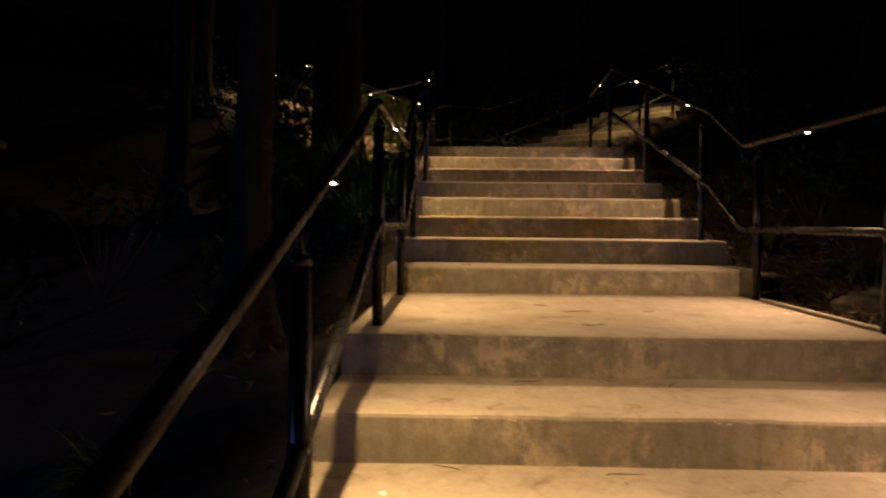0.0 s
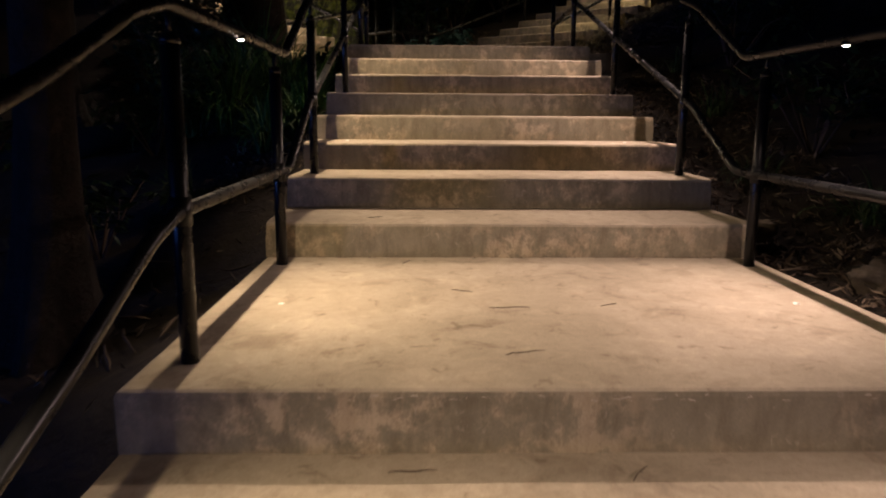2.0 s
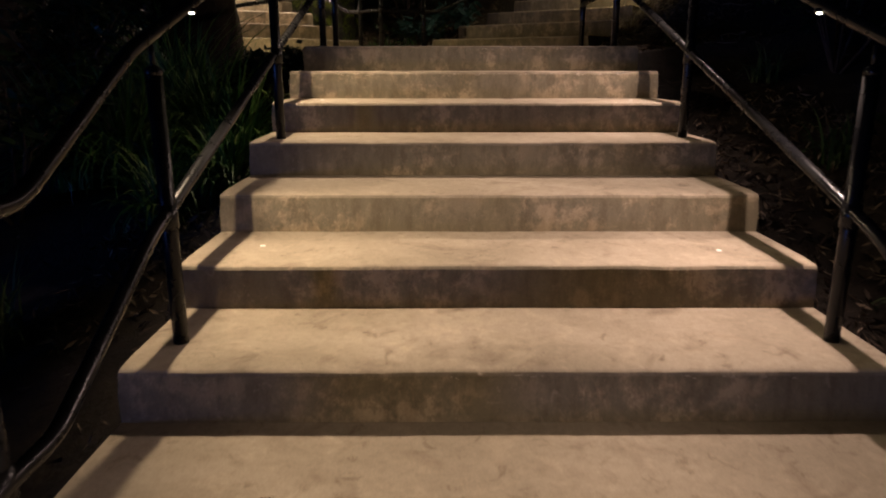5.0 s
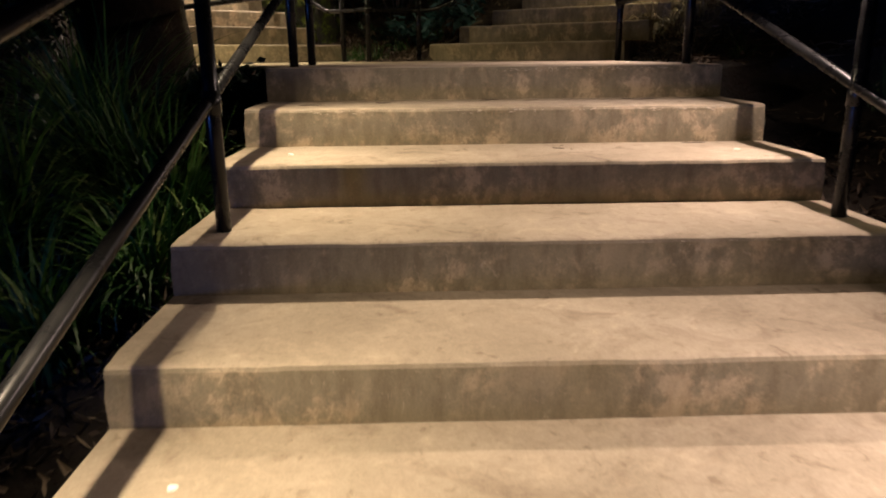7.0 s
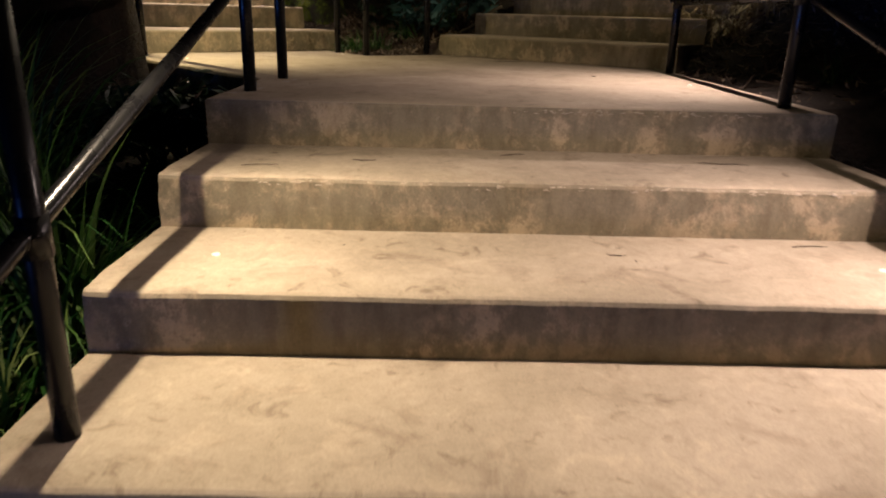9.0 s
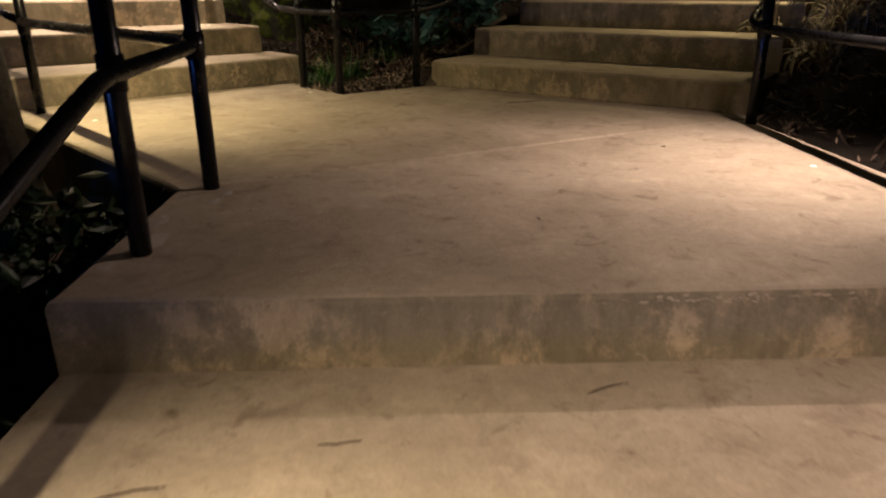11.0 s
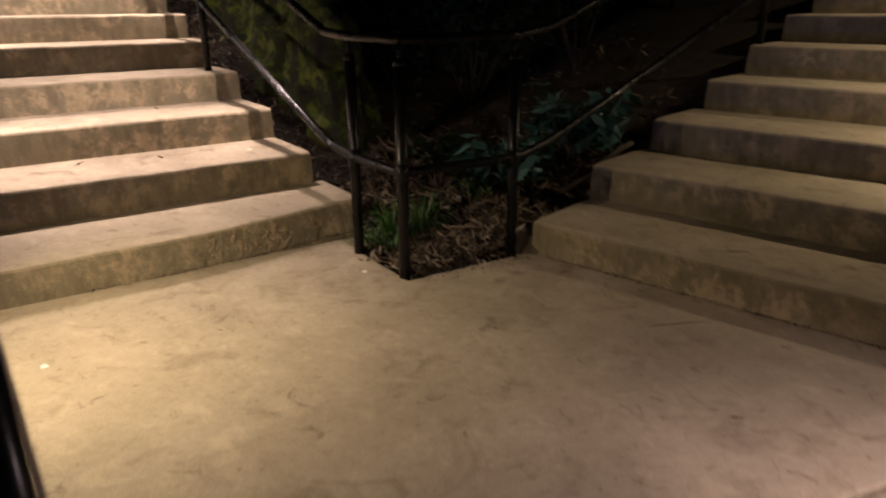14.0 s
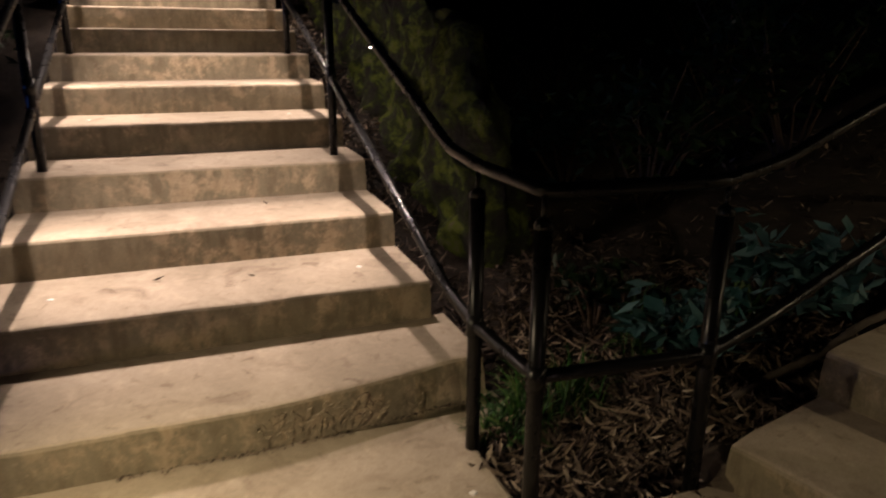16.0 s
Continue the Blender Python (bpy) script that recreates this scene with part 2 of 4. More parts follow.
def step_mesh(wide, run, drop, seed, mat=CONCRETE, wear=0.006, worn_end=0.0):
    """One cast step: x across, y from the riser back, z = 0 at the tread; worn, uneven nosing."""
    rng = random.Random(seed)
    off = Vector((rng.uniform(0, 50), rng.uniform(0, 50), rng.uniform(0, 50)))
    n = 36
    r = 0.016
    prof = [(run, 0.0), (run * 0.55, 0.0), (run * 0.2, 0.0), (r * 2.2, 0.0), (r, -0.001), (r * 0.35, -r * 0.35), (0.0, -r), (0.0, -r * 2.4), (0.0, -0.08), (0.002, -drop * 0.96), (0.0, -drop)]
    verts, faces = [], []
    k = len(prof)
    for i in range(n + 1):
        x = wide * i / n
        for j, (y, z) in enumerate(prof):
            p = Vector((x, y, z))
            w = noise.noise((p + off) * 3.0) * wear + noise.noise((p + off) * 14.0) * wear * 0.45
            edge = 1.0 if 3 <= j <= 7 else 0.5
            end = 0.0
            if i in (0, n):
                end = 0.008 if 3 <= j <= 7 else 0.002
                x2 = x + (end if i == 0 else -end)
            else:
                x2 = x
            back = 0.0
            if worn_end and x > wide - 0.95:
                k2 = min(1.0, (x - wide + 0.95) / 0.75) ** 1.6
                back = worn_end * k2 * (0.55 + 0.45 * max(0.0, 1 + z / drop)) + 0.02 * k2 * noise.noise((p + off) * 9.0)
            yy = y + (w * edge if j >= 3 else 0) + (back if y < run * 0.5 else 0)
            verts.append((x2, min(yy, run), z - (abs(w) * edge if 2 < j < 7 else w * 0.3)))
    for i in range(n):
        for j in range(k - 1):
            a = i * k + j
            faces.append((a, a + 1, a + k + 1, a + k))
    # ends and back
    lo = len(verts)
    for x in (0.002, wide - 0.002):
        verts.append((x, run, -drop))
    faces.append(tuple([lo] + [j for j in range(k - 1, -1, -1)]))
    faces.append(tuple([n * k + j for j in range(k)] + [lo + 1]))
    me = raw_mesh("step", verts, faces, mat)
    return me


def slab(name, outline, z, thick, mat, parent=None, seed=0):
    """A cast slab with a slightly rounded rim."""
    verts, faces = [], []
    n = len(outline)
    c = Vector((sum(p[0] for p in outline) / n, sum(p[1] for p in outline) / n))
    rings = []
    for inset, dz in ((0.016, 0.0), (0.005, -0.005), (0.0, -0.017), (0.0, -thick)):
        ring = []
        for i in range(n):
            a, p, q = Vector(outline[i - 1]), Vector(outline[i]), Vector(outline[(i + 1) % n])
            d1, d2 = (p - a).normalized(), (q - p).normalized()
            nrm = Vector((-(d1.y + d2.y), d1.x + d2.x))
            nrm = nrm / max(0.25, nrm.length) / max(0.5, (1 + d1.dot(d2)) / 2) ** 0.5
            ring.append(len(verts))
            verts.append((p.x + nrm.x * inset, p.y + nrm.y * inset, z + dz))
        rings.append(ring)
    faces.append(tuple(rings[0]))
    for r1, r2 in zip(rings, rings[1:]):
        for i in range(n):
            j = (i + 1) % n
            faces.append((r1[i], r2[i], r2[j], r1[j]))
    ob = new(name, raw_mesh(name, verts, faces, mat))
    return ob


# ---------------------------------------------------------------- ground
def along(at, way, x, y):
    return (x - at[0]) * way[0] + (y - at[1]) * way[1]


def main_line(y):
    if y < -LOW_RUN * 7:
        return -8 * RISE - 0.04
    if y < 0:
        return RISE * (y / LOW_RUN - 1) - 0.12
    if y < Y1 + 0.2:
        return -0.09 - max(0.0, 0.3 - y) * 0.3
    if y < FRONTS[7] + 0.35:
        return max(-0.09, (y - Y1 - 0.35) / RUN * RISE - 0.09)
    return TOP - 0.11


def ground_height(x, y):
    z = main_line(y)
    if y > FRONTS[7] + 0.4:
        f, g = along(F_AT, F_UP, x, y), along(G_AT, G_UP, x, y)
        s = max(f, g, 0.0)
        z = max(z, min(TOP - 0.055 + max(0.0, s - 0.05) * 0.325, TOP + 9))
    left, right = max(0.0, -x - 0.05), max(0.0, x - WIDE - 0.05)
    if y < 8.0:
        z -= min(left, 6) * 0.16 + min(left, 0.25) * (1.3 if 4.6 < y else 0.3)
        z += min(right, 8) * 0.14
    else:
        fade = min(1.0, (y - 8.0) / 3)
        z -= (min(left, 6) * 0.16 + min(left, 0.25) * 1.3) * (1 - fade)
        z += min(right, 8) * 0.14 * (1 - fade)
    d = min(left + right, 1.0) if y < 8 else 0.4
    z += 0.05 * d * noise.noise((x * 1.3, y * 1.3, 3.0)) + 0.03 * d * noise.noise((x * 4.1, y * 4.1, 9.0))
    return z


def build_ground():
    xs = sorted({round(v, 3) for v in [-400, -150, -60, -30, -20, -14, -10, *[-8 + 0.16 * k for k in range(112)], 12, 16, 22, 32, 60, 150, 400]})
    ys = sorted({round(v, 3) for v in [-400, -150, -60, -30, -18, -12, -8, *[-6 + 0.16 * k for k in range(163)], 22, 26, 32, 60, 150, 400]})
    verts = [(x, y, ground_height(x, y)) for y in ys for x in xs]
    w = len(xs)
    faces = [(j * w + i, j * w + i + 1, (j + 1) * w + i + 1, (j + 1) * w + i) for j in range(len(ys) - 1) for i in range(w - 1)]
    ob = new("ground", raw_mesh("ground", verts, faces, SOIL, True))
    tagged(ob, "dark leaf-mould hillside soil beside the stairs", "ground", kind="structure")


build_ground()


# ---------------------------------------------------------------- concrete stairs
def flight(name, label, at, side, up, first_z, rise, run, wide, steps, seed, flare=0.0, fronts=None, ends=()):
    """A flight of cast steps; side points across to the other edge, up points uphill."""
    base = tagged(new(name), label, "stairs", "concrete flights")
    turn = math.atan2(up[1], up[0]) - math.pi / 2
    right = (math.cos(turn), math.sin(turn))
    for k in range(steps):
        extra = flare if k == 0 else 0.0
        ox, oy = at
        if side[0] * right[0] + side[1] * right[1] < 0:
            ox, oy = ox + side[0] * wide, oy + side[1] * wide
        px, py = ox + up[0] * run * k, oy + up[1] * run * k
        if fronts:
            px, py, run = ox, fronts[k], fronts[k + 1] - fronts[k]
        short = ends[k] if k < len(ends) else 0.0
        px, py = px + right[0] * short, py + right[1] * short
        me = step_mesh(wide + extra - short, run + 0.03, rise + 0.04 if k else rise + 0.12, seed + k, worn_end=0.13 if flare and k == 0 else 0.0)
        part("step", me, base, m=pose(px, py, first_z + rise * k, 0, 0, math.degrees(turn)))
    return base


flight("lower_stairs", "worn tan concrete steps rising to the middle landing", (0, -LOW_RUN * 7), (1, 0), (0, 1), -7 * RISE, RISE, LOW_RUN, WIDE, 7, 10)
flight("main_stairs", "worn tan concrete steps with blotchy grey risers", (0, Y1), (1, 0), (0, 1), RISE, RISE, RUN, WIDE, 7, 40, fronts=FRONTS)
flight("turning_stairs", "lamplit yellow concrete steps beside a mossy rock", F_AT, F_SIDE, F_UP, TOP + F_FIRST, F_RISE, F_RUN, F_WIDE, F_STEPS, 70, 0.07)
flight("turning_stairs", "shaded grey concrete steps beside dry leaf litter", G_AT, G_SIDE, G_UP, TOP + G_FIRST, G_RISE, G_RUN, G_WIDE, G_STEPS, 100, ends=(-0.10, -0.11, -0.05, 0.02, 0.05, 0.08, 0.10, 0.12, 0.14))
tagged(slab("landing", [(0, 0), (WIDE, 0), (WIDE, Y1 + 0.05), (0, Y1 + 0.05)], 0.0, 0.30, CONCRETE), "pale trodden concrete middle landing slab", "landing", kind="structure")
tagged(slab("landing", [(0, FRONTS[7]), (WIDE, FRONTS[7]), (WIDE, 7.445), (0.0, 6.274)], TOP, 0.30, CONCRETE), "trodden concrete upper landing slab up to its joint", "landing", kind="structure")
tagged(slab("landing", [(0.0, 6.287), (WIDE, 7.458), (2.49, 7.58), (1.00, 8.74), (0.82, 8.84), (0.79, 8.73), (0.335, 8.395), (0.06, 8.74), (0.05, 9.03), (-1.42, 7.89), (-1.30, 7.72)], TOP - 0.003, 0.30, CONCRETE), "trodden concrete upper landing slab before the two flights", "landing", kind="structure")
tagged(slab("pavement", [(-3, -12), (6, -12), (6, -3.80), (-3, -3.80)], -8 * RISE, 0.2, CONCRETE), "plain concrete path at the foot of the stairs", "path", kind="structure")

# ---------------------------------------------------------------- railings
RAIL_UP, MID_UP = 0.958, 0.426


def post_parts(base, x, y, z, rail=RAIL_UP, mid=MID_UP):
    height = rail - 0.08
    p = part("post", tube("post", [(x, y, z - 0.12), (x, y, z + height - 0.02)], 0.025, STEEL, 14), base)
    cap = [(x, y, z + height - 0.02), (x, y, z + height - 0.006), (x, y, z + height + 0.004), (x, y, z + height + 0.01)]
    part("cap", tube("cap", cap, 0.027, STEEL, 14, [1, 0.95, 0.7, 0.3]), p)
    part("stem", tube("stem", [(x, y, z + height), (x, y, z + rail - 0.012)], 0.008, STEEL, 8), p)
    part("collar", tube("collar", [(x, y, z + mid - 0.04), (x, y, z + mid + 0.04)], 0.030, STEEL, 14), p)


def lamp_parts(base, x, y, z, ax, ay, colour, watts):
    """A small light fitting under the handrail at height z, throwing its light towards (ax, ay)."""
    d = Vector((ax - x, ay - y, 0)).normalized()
    c = Vector((x, y, z)) + d * 0.012
    h = part("lamp_housing", tube("lamp_housing", [c + Vector((0, 0, -0.008)), c + Vector((0, 0, -0.022))], 0.018, STEEL, 12), base, "small black lamp housing under the handrail")
    part("lens", tube("lens", [c + Vector((0, 0, -0.0215)) - Vector((0, 0, 0.0018 * k)) for k in range(4)], 0.0115, LENS, 12, [1, 0.93, 0.7, 0.3]), h, "glowing warm white lens")
    rail_light(c + d * 0.004 + Vector((0, 0, -0.038)), c + d * 0.58 + Vector((0, 0, -1.0)), colour, watts)


def lift(line, h):
    return [(x, y, z + h) for x, y, z in line]


def railing(label, low, posts, lamps, rail=RAIL_UP, mid=MID_UP):
    base = tagged(new("handrail"), label, "railing", "black tube railings")
    part("top_rail", tube("top_rail", smooth_path(lift(low, rail)), 0.021, STEEL, 14), base)
    part("mid_rail", tube("mid_rail", smooth_path(lift(low, mid)), 0.021, STEEL, 14), base)
    for x, y, z in posts:
        post_parts(base, x, y, z, rail, mid)
    for spec in lamps:
        lamp_parts(base, *spec)
    return base


def f_line(s, w, z=0.0):
    return (F_AT[0] + F_SIDE[0] * w + F_UP[0] * s, F_AT[1] + F_SIDE[1] * w + F_UP[1] * s, TOP + z)


def g_line(s, w, z=0.0):
    return (G_AT[0] + G_SIDE[0] * w + G_UP[0] * s, G_AT[1] + G_SIDE[1] * w + G_UP[1] * s, TOP + z)


W = 90.0
SLOPE = RISE / RUN
XL, XR = 0.122, 2.28
KNEE = 0.31                      # height of the rails' line at the upper bend of the steep piece
for x, toward, tone in ((XL, 1.0, WARM_WHITE), (XR, -1.0, WARM_PINK)):
    low = [(x, -3.9, -1.38), (x, -0.42, -0.215), (x, -0.02, -0.05), (x, 0.19, 0.0), (x, 1.69, 0.0), (x, 2.30, KNEE), (x, 5.47, KNEE + 3.17 * SLOPE), (x, 5.60, TOP)]
    if toward > 0:
        low += [(x, 6.21, TOP + 0.015), (x - 0.04, 6.33, TOP + 0.02), (-1.14, 7.74, TOP + 0.02)]
        posts = [(x, -1.25, -3 * RISE), (x, -3.2, -6 * RISE), (x, 0.21, 0), (x - 0.01, 1.503, 0), (x, 2.44, 2 * RISE), (x + 0.01, 4.01, 5 * RISE), (x - 0.02, 5.70, TOP), (x - 0.01, 6.285, TOP + 0.015)]
    else:
        low += [(x + 0.05, 7.25, TOP), (x + 0.065, 7.34, TOP), g_line(-0.10, 1.85, 0.02), g_line(4.2, 1.80, 0.02 + 4.3 * 0.335)]
        posts = [(x, -1.25, -3 * RISE), (x, -3.2, -6 * RISE), (x, 0.17, 0), (x + 0.01, 1.49, 0), (x, 2.45, 2 * RISE), (x + 0.01, 4.085, 5 * RISE), (x - 0.03, 5.58, TOP), (x + 0.065, 7.31, TOP),
                 g_line(1.72, 1.83, G_FIRST + 3 * G_RISE), g_line(3.25, 1.81, G_FIRST + 6 * G_RISE)]
    lamps = [(x, yy, zz + RAIL_UP, x + toward, yy, tone, W * (1.06 if yy > 4 else 1.0)) for yy, zz in ((-2.45, -0.894), (-0.935, -0.387), (0.87, 0.0), (2.78, KNEE + 0.48 * SLOPE), (4.42, KNEE + 2.12 * SLOPE))]
    if toward < 0:
        lamps.append((*g_line(1.30, 1.834)[:2], TOP + RAIL_UP + 0.02 + 1.40 * 0.335, *g_line(1.30, 0.8)[:2], WARM_YELLOW, W * 0.6))
        lamps.append((*g_line(2.95, 1.815)[:2], TOP + RAIL_UP + 0.02 + 3.05 * 0.335, *g_line(2.95, 0.8)[:2], WARM_YELLOW, W))
        lamps.append((x + 0.04, 6.48, TOP + RAIL_UP, x - 1, 6.48, tone, W * 1.25))
    if toward > 0:
        lamps.append((-0.86, 7.38, TOP + RAIL_UP + 0.02, -0.08, 8.0, WARM_YELLOW, W * 1.1))
    railing("black steel tube railing with small lamps along the stairs", low, posts, lamps)

# railing on the grass side of the turning flight
fl = F_RISE / F_RUN


def f_tread(s):
    """Height of the tread over the upper landing, a distance s up the turning flight."""
    return F_FIRST + F_RISE * int(s / F_RUN)


wl = 1.67
low = [(-1.14, 7.75, TOP + 0.02), f_line(0.20, wl, 0.05), f_line(6.9, wl, 0.05 + 6.7 * 0.335)]
railing("black steel tube railing with lamps up the turning flight", low,
        [(-1.16, 7.785, TOP)] + [f_line(s, wl, f_tread(s)) for s in (1.83, 3.5, 5.2)],
        [(*f_line(s, wl)[:2], TOP + RAIL_UP + 0.05 + (s - 0.20) * 0.335, *f_line(s, 0)[:2], WARM_PALE, W * (1.0 if s < 2 else 1.35)) for s in (1.0, 2.65, 4.4)])
low = [f_line(6.9, 0.143, 0.69 + 5.01 * fl), f_line(1.89, 0.143, 0.69), f_line(0.06, 0.11, 0.01), (0.051, 8.725, TOP), (0.315, 8.418, TOP), (0.78, 8.74, TOP), g_line(0.20, -0.18, 0.025), g_line(4.2, 0.26, 0.025 + 4.0 * 0.345)]
railing("black steel tube railing round the planted corner between flights", low,
        [(0.051, 8.725, TOP), (0.315, 8.418, TOP), (0.78, 8.74, TOP)] + [f_line(s, 0.143, f_tread(s)) for s in (1.89, 3.5, 5.2)] + [g_line(s, -0.20 + 0.11 * s, G_FIRST + G_RISE * int(s / G_RUN)) for s in (2.3, 3.8)],
        [(*f_line(s, 0.143 - 0.018 * max(0.0, 1.89 - s))[:2], TOP + 1.0 + 0.69 + (s - 1.89) * (0.371 if s < 1.89 else fl), *f_line(s, 1)[:2], WARM_PALE, W * (1.0 if s < 2 else 1.35)) for s in (1.0, 2.65, 4.4)], 1.0, 0.465)

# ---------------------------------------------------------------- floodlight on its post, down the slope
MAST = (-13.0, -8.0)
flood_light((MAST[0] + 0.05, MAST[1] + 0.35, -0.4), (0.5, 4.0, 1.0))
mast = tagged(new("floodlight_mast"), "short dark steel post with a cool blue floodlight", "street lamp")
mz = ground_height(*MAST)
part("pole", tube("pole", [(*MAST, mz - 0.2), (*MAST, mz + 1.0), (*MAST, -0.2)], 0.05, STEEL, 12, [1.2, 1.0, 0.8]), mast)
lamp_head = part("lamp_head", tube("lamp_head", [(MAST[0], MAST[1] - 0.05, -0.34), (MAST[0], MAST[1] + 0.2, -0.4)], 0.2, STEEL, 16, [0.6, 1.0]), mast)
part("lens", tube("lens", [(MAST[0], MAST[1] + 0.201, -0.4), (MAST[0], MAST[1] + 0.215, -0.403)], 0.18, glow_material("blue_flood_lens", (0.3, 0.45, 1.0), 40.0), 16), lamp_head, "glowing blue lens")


# ---------------------------------------------------------------- planting
def leaf_cloud(name, centres, mat, rng, size, curl=0.3, flat=1.0, shape=1.0):
    """Many small folded leaves: two kinked quads each."""
    verts, faces = [], []
    for c in centres:
        a, tilt = rng.uniform(0, 6.283), rng.uniform(-1, 1) * flat
        q = Euler((tilt, rng.uniform(-1, 1) * flat, a)).to_matrix()
        l = size * rng.uniform(0.55, 1.4)
        w = l * rng.uniform(0.16, 0.34) * shape
        k = l * curl * rng.uniform(-0.4, 1.0)
        b = len(verts)
        for p in ((-l / 2, 0, 0), (-l * 0.1, -w / 2, k * 0.35), (0.02 * l, 0, k * 0.15), (-l * 0.06, w / 2, k * 0.4), (l / 2, 0, k)):
            verts.append(tuple(Vector(c) + q @ Vector(p)))
        faces += [(b, b + 1, b + 2), (b, b + 2, b + 3), (b + 1, b + 4, b + 2), (b + 2, b + 4, b + 3)]
    return raw_mesh(name, verts, faces, mat)


def on_stairs(x, y, pad=0.0):
    if -pad < x < WIDE + pad and y < FRONTS[7] + 0.3:
        return True
    if y > FRONTS[7] and -pad < x < WIDE + pad and y < 7.5 and x > 0 - (y - 6.26) * 0.877:
        return True
    f, fw = along(F_AT, F_UP, x, y), along(F_AT, F_SIDE, x, y)
    g, gw = along(G_AT, G_UP, x, y), along(G_AT, G_SIDE, x, y)
    if f > -0.02 and -0.02 - pad - (0.16 if f < 0.6 else 0) < fw < F_WIDE + pad:
        return True
    if g > -0.02 and -pad < gw < G_WIDE + pad:
        return True
    # upper landing
    if f < 0.05 and g < 0.05 and y > FRONTS[7] and x < WIDE + pad and y < 8.8:
        return x > -(y - 6.26) * 0.877 - pad and not (y > 8.42 and 0.1 < x < 0.95 and y > 8.46 + abs(x - 0.4) * 0.5)
    return False


def ground_scatter(rng, n, box, pad=0.0, lift_by=0.02):
    out = []
    while len(out) < n:
        x, y = rng.uniform(box[0], box[2]), rng.uniform(box[1], box[3])
        if on_stairs(x, y, pad):
            continue
        out.append((x, y, ground_height(x, y) + rng.uniform(0.0, lift_by)))
    return out


rng = random.Random(5)
litter = []
for n, box in ((3600, (WIDE, -3.5, WIDE + 1.0, 2.0)), (2600, (WIDE, 1.6, WIDE + 1.1, 5.2)), (350, (WIDE, 5.2, WIDE + 1.1, 7.6)), (700, (-0.35, 9.0, 0.6, 10.6)), (350, (-0.9, -3.5, 0, 4.0)), (1100, (-0.8, 3.0, 0, 6.3)), (4200, (-0.1, 8.4, 1.4, 10.2)), (1300, (-0.7, 9.4, 1.9, 12.0)),
               (2200, (2.4, 7.2, 4.6, 10.6)), (1200, (WIDE + 0.9, -3.5, WIDE + 4, 8)), (300, (-4, -3.5, -0.9, 8)), (1000, (-3.5, 8, -1.0, 14))):
    litter += ground_scatter(rng, n, box, 0.0, 0.035)
tagged(new("leaf_litter", leaf_cloud("leaf_litter", litter, LITTER, rng, 0.065, 0.5, 0.8, 0.9)), "dry brown gum leaves strewn over the soil", "leaf litter", kind="stuff")
PALE_LITTER = varied_material("bleached_fallen_leaves", [(0.02, 0.014, 0.009), (0.06, 0.043, 0.029), (0.14, 0.105, 0.072), (0.34, 0.28, 0.21)], 12, 0.8, 0.2, 0.004, 0.85)
bed = []
while len(bed) < 1500:
    x, y = rng.uniform(0.0, 1.1), rng.uniform(8.42, 9.5)
    if not on_stairs(x, y, 0.0) and y > 8.42 + abs(x - 0.33) * 0.72:
        bed.append((x, y, max(ground_height(x, y), TOP - 0.05) + rng.uniform(0.0, 0.05)))
for _ in range(1300):
    u, w = rng.uniform(0.05, 5.0), -0.02 - 0.30 * rng.random() ** 1.2
    x, y, z = f_line(u, w)
    bed.append((x, y, ground_height(x, y) + rng.uniform(0.0, 0.045)))
tagged(new("bleached_litter", leaf_cloud("bleached_litter", bed, PALE_LITTER, rng, 0.075, 0.5, 0.8, 0.75)), "pale dry leaves and bark heaped in the corner bed", "leaf litter", kind="stuff")
# long strips of bark and sticks in the litter
stick_at = []
for n, box in ((70, (WIDE + 0.02, -1.5, WIDE + 0.9, 7.0)), (40, (0.1, 8.5, 1.2, 9.9)), (40, (2.5, 7.4, 3.9, 9.6)), (25, (-0.9, -2.0, -0.2, 5.5))):
    stick_at += ground_scatter(rng, n, box, 0.06, 0.03)
bm = bmesh.new()
for x, y, z in stick_at:
    a, l, r = rng.uniform(0, 6.283), rng.uniform(0.10, 0.34), rng.uniform(0.003, 0.008)
    pts = [(x + math.cos(a) * l * t + rng.uniform(-0.012, 0.012), y + math.sin(a) * l * t + rng.uniform(-0.012, 0.012), z + 0.012 + rng.uniform(0, 0.03)) for t in (-0.5, -0.17, 0.17, 0.5)]
    me = tube("stick", pts, r, LITTER, 5, [0.6, 1, 0.9, 0.5])
    bm.from_mesh(me)
    bpy.data.meshes.remove(me)
me = mesh_of(bm, LITTER, "bark_and_sticks", True)
tagged(new("bark_and_sticks", me), "pale dry sticks and bark strips among leaves", "sticks", kind="stuff")


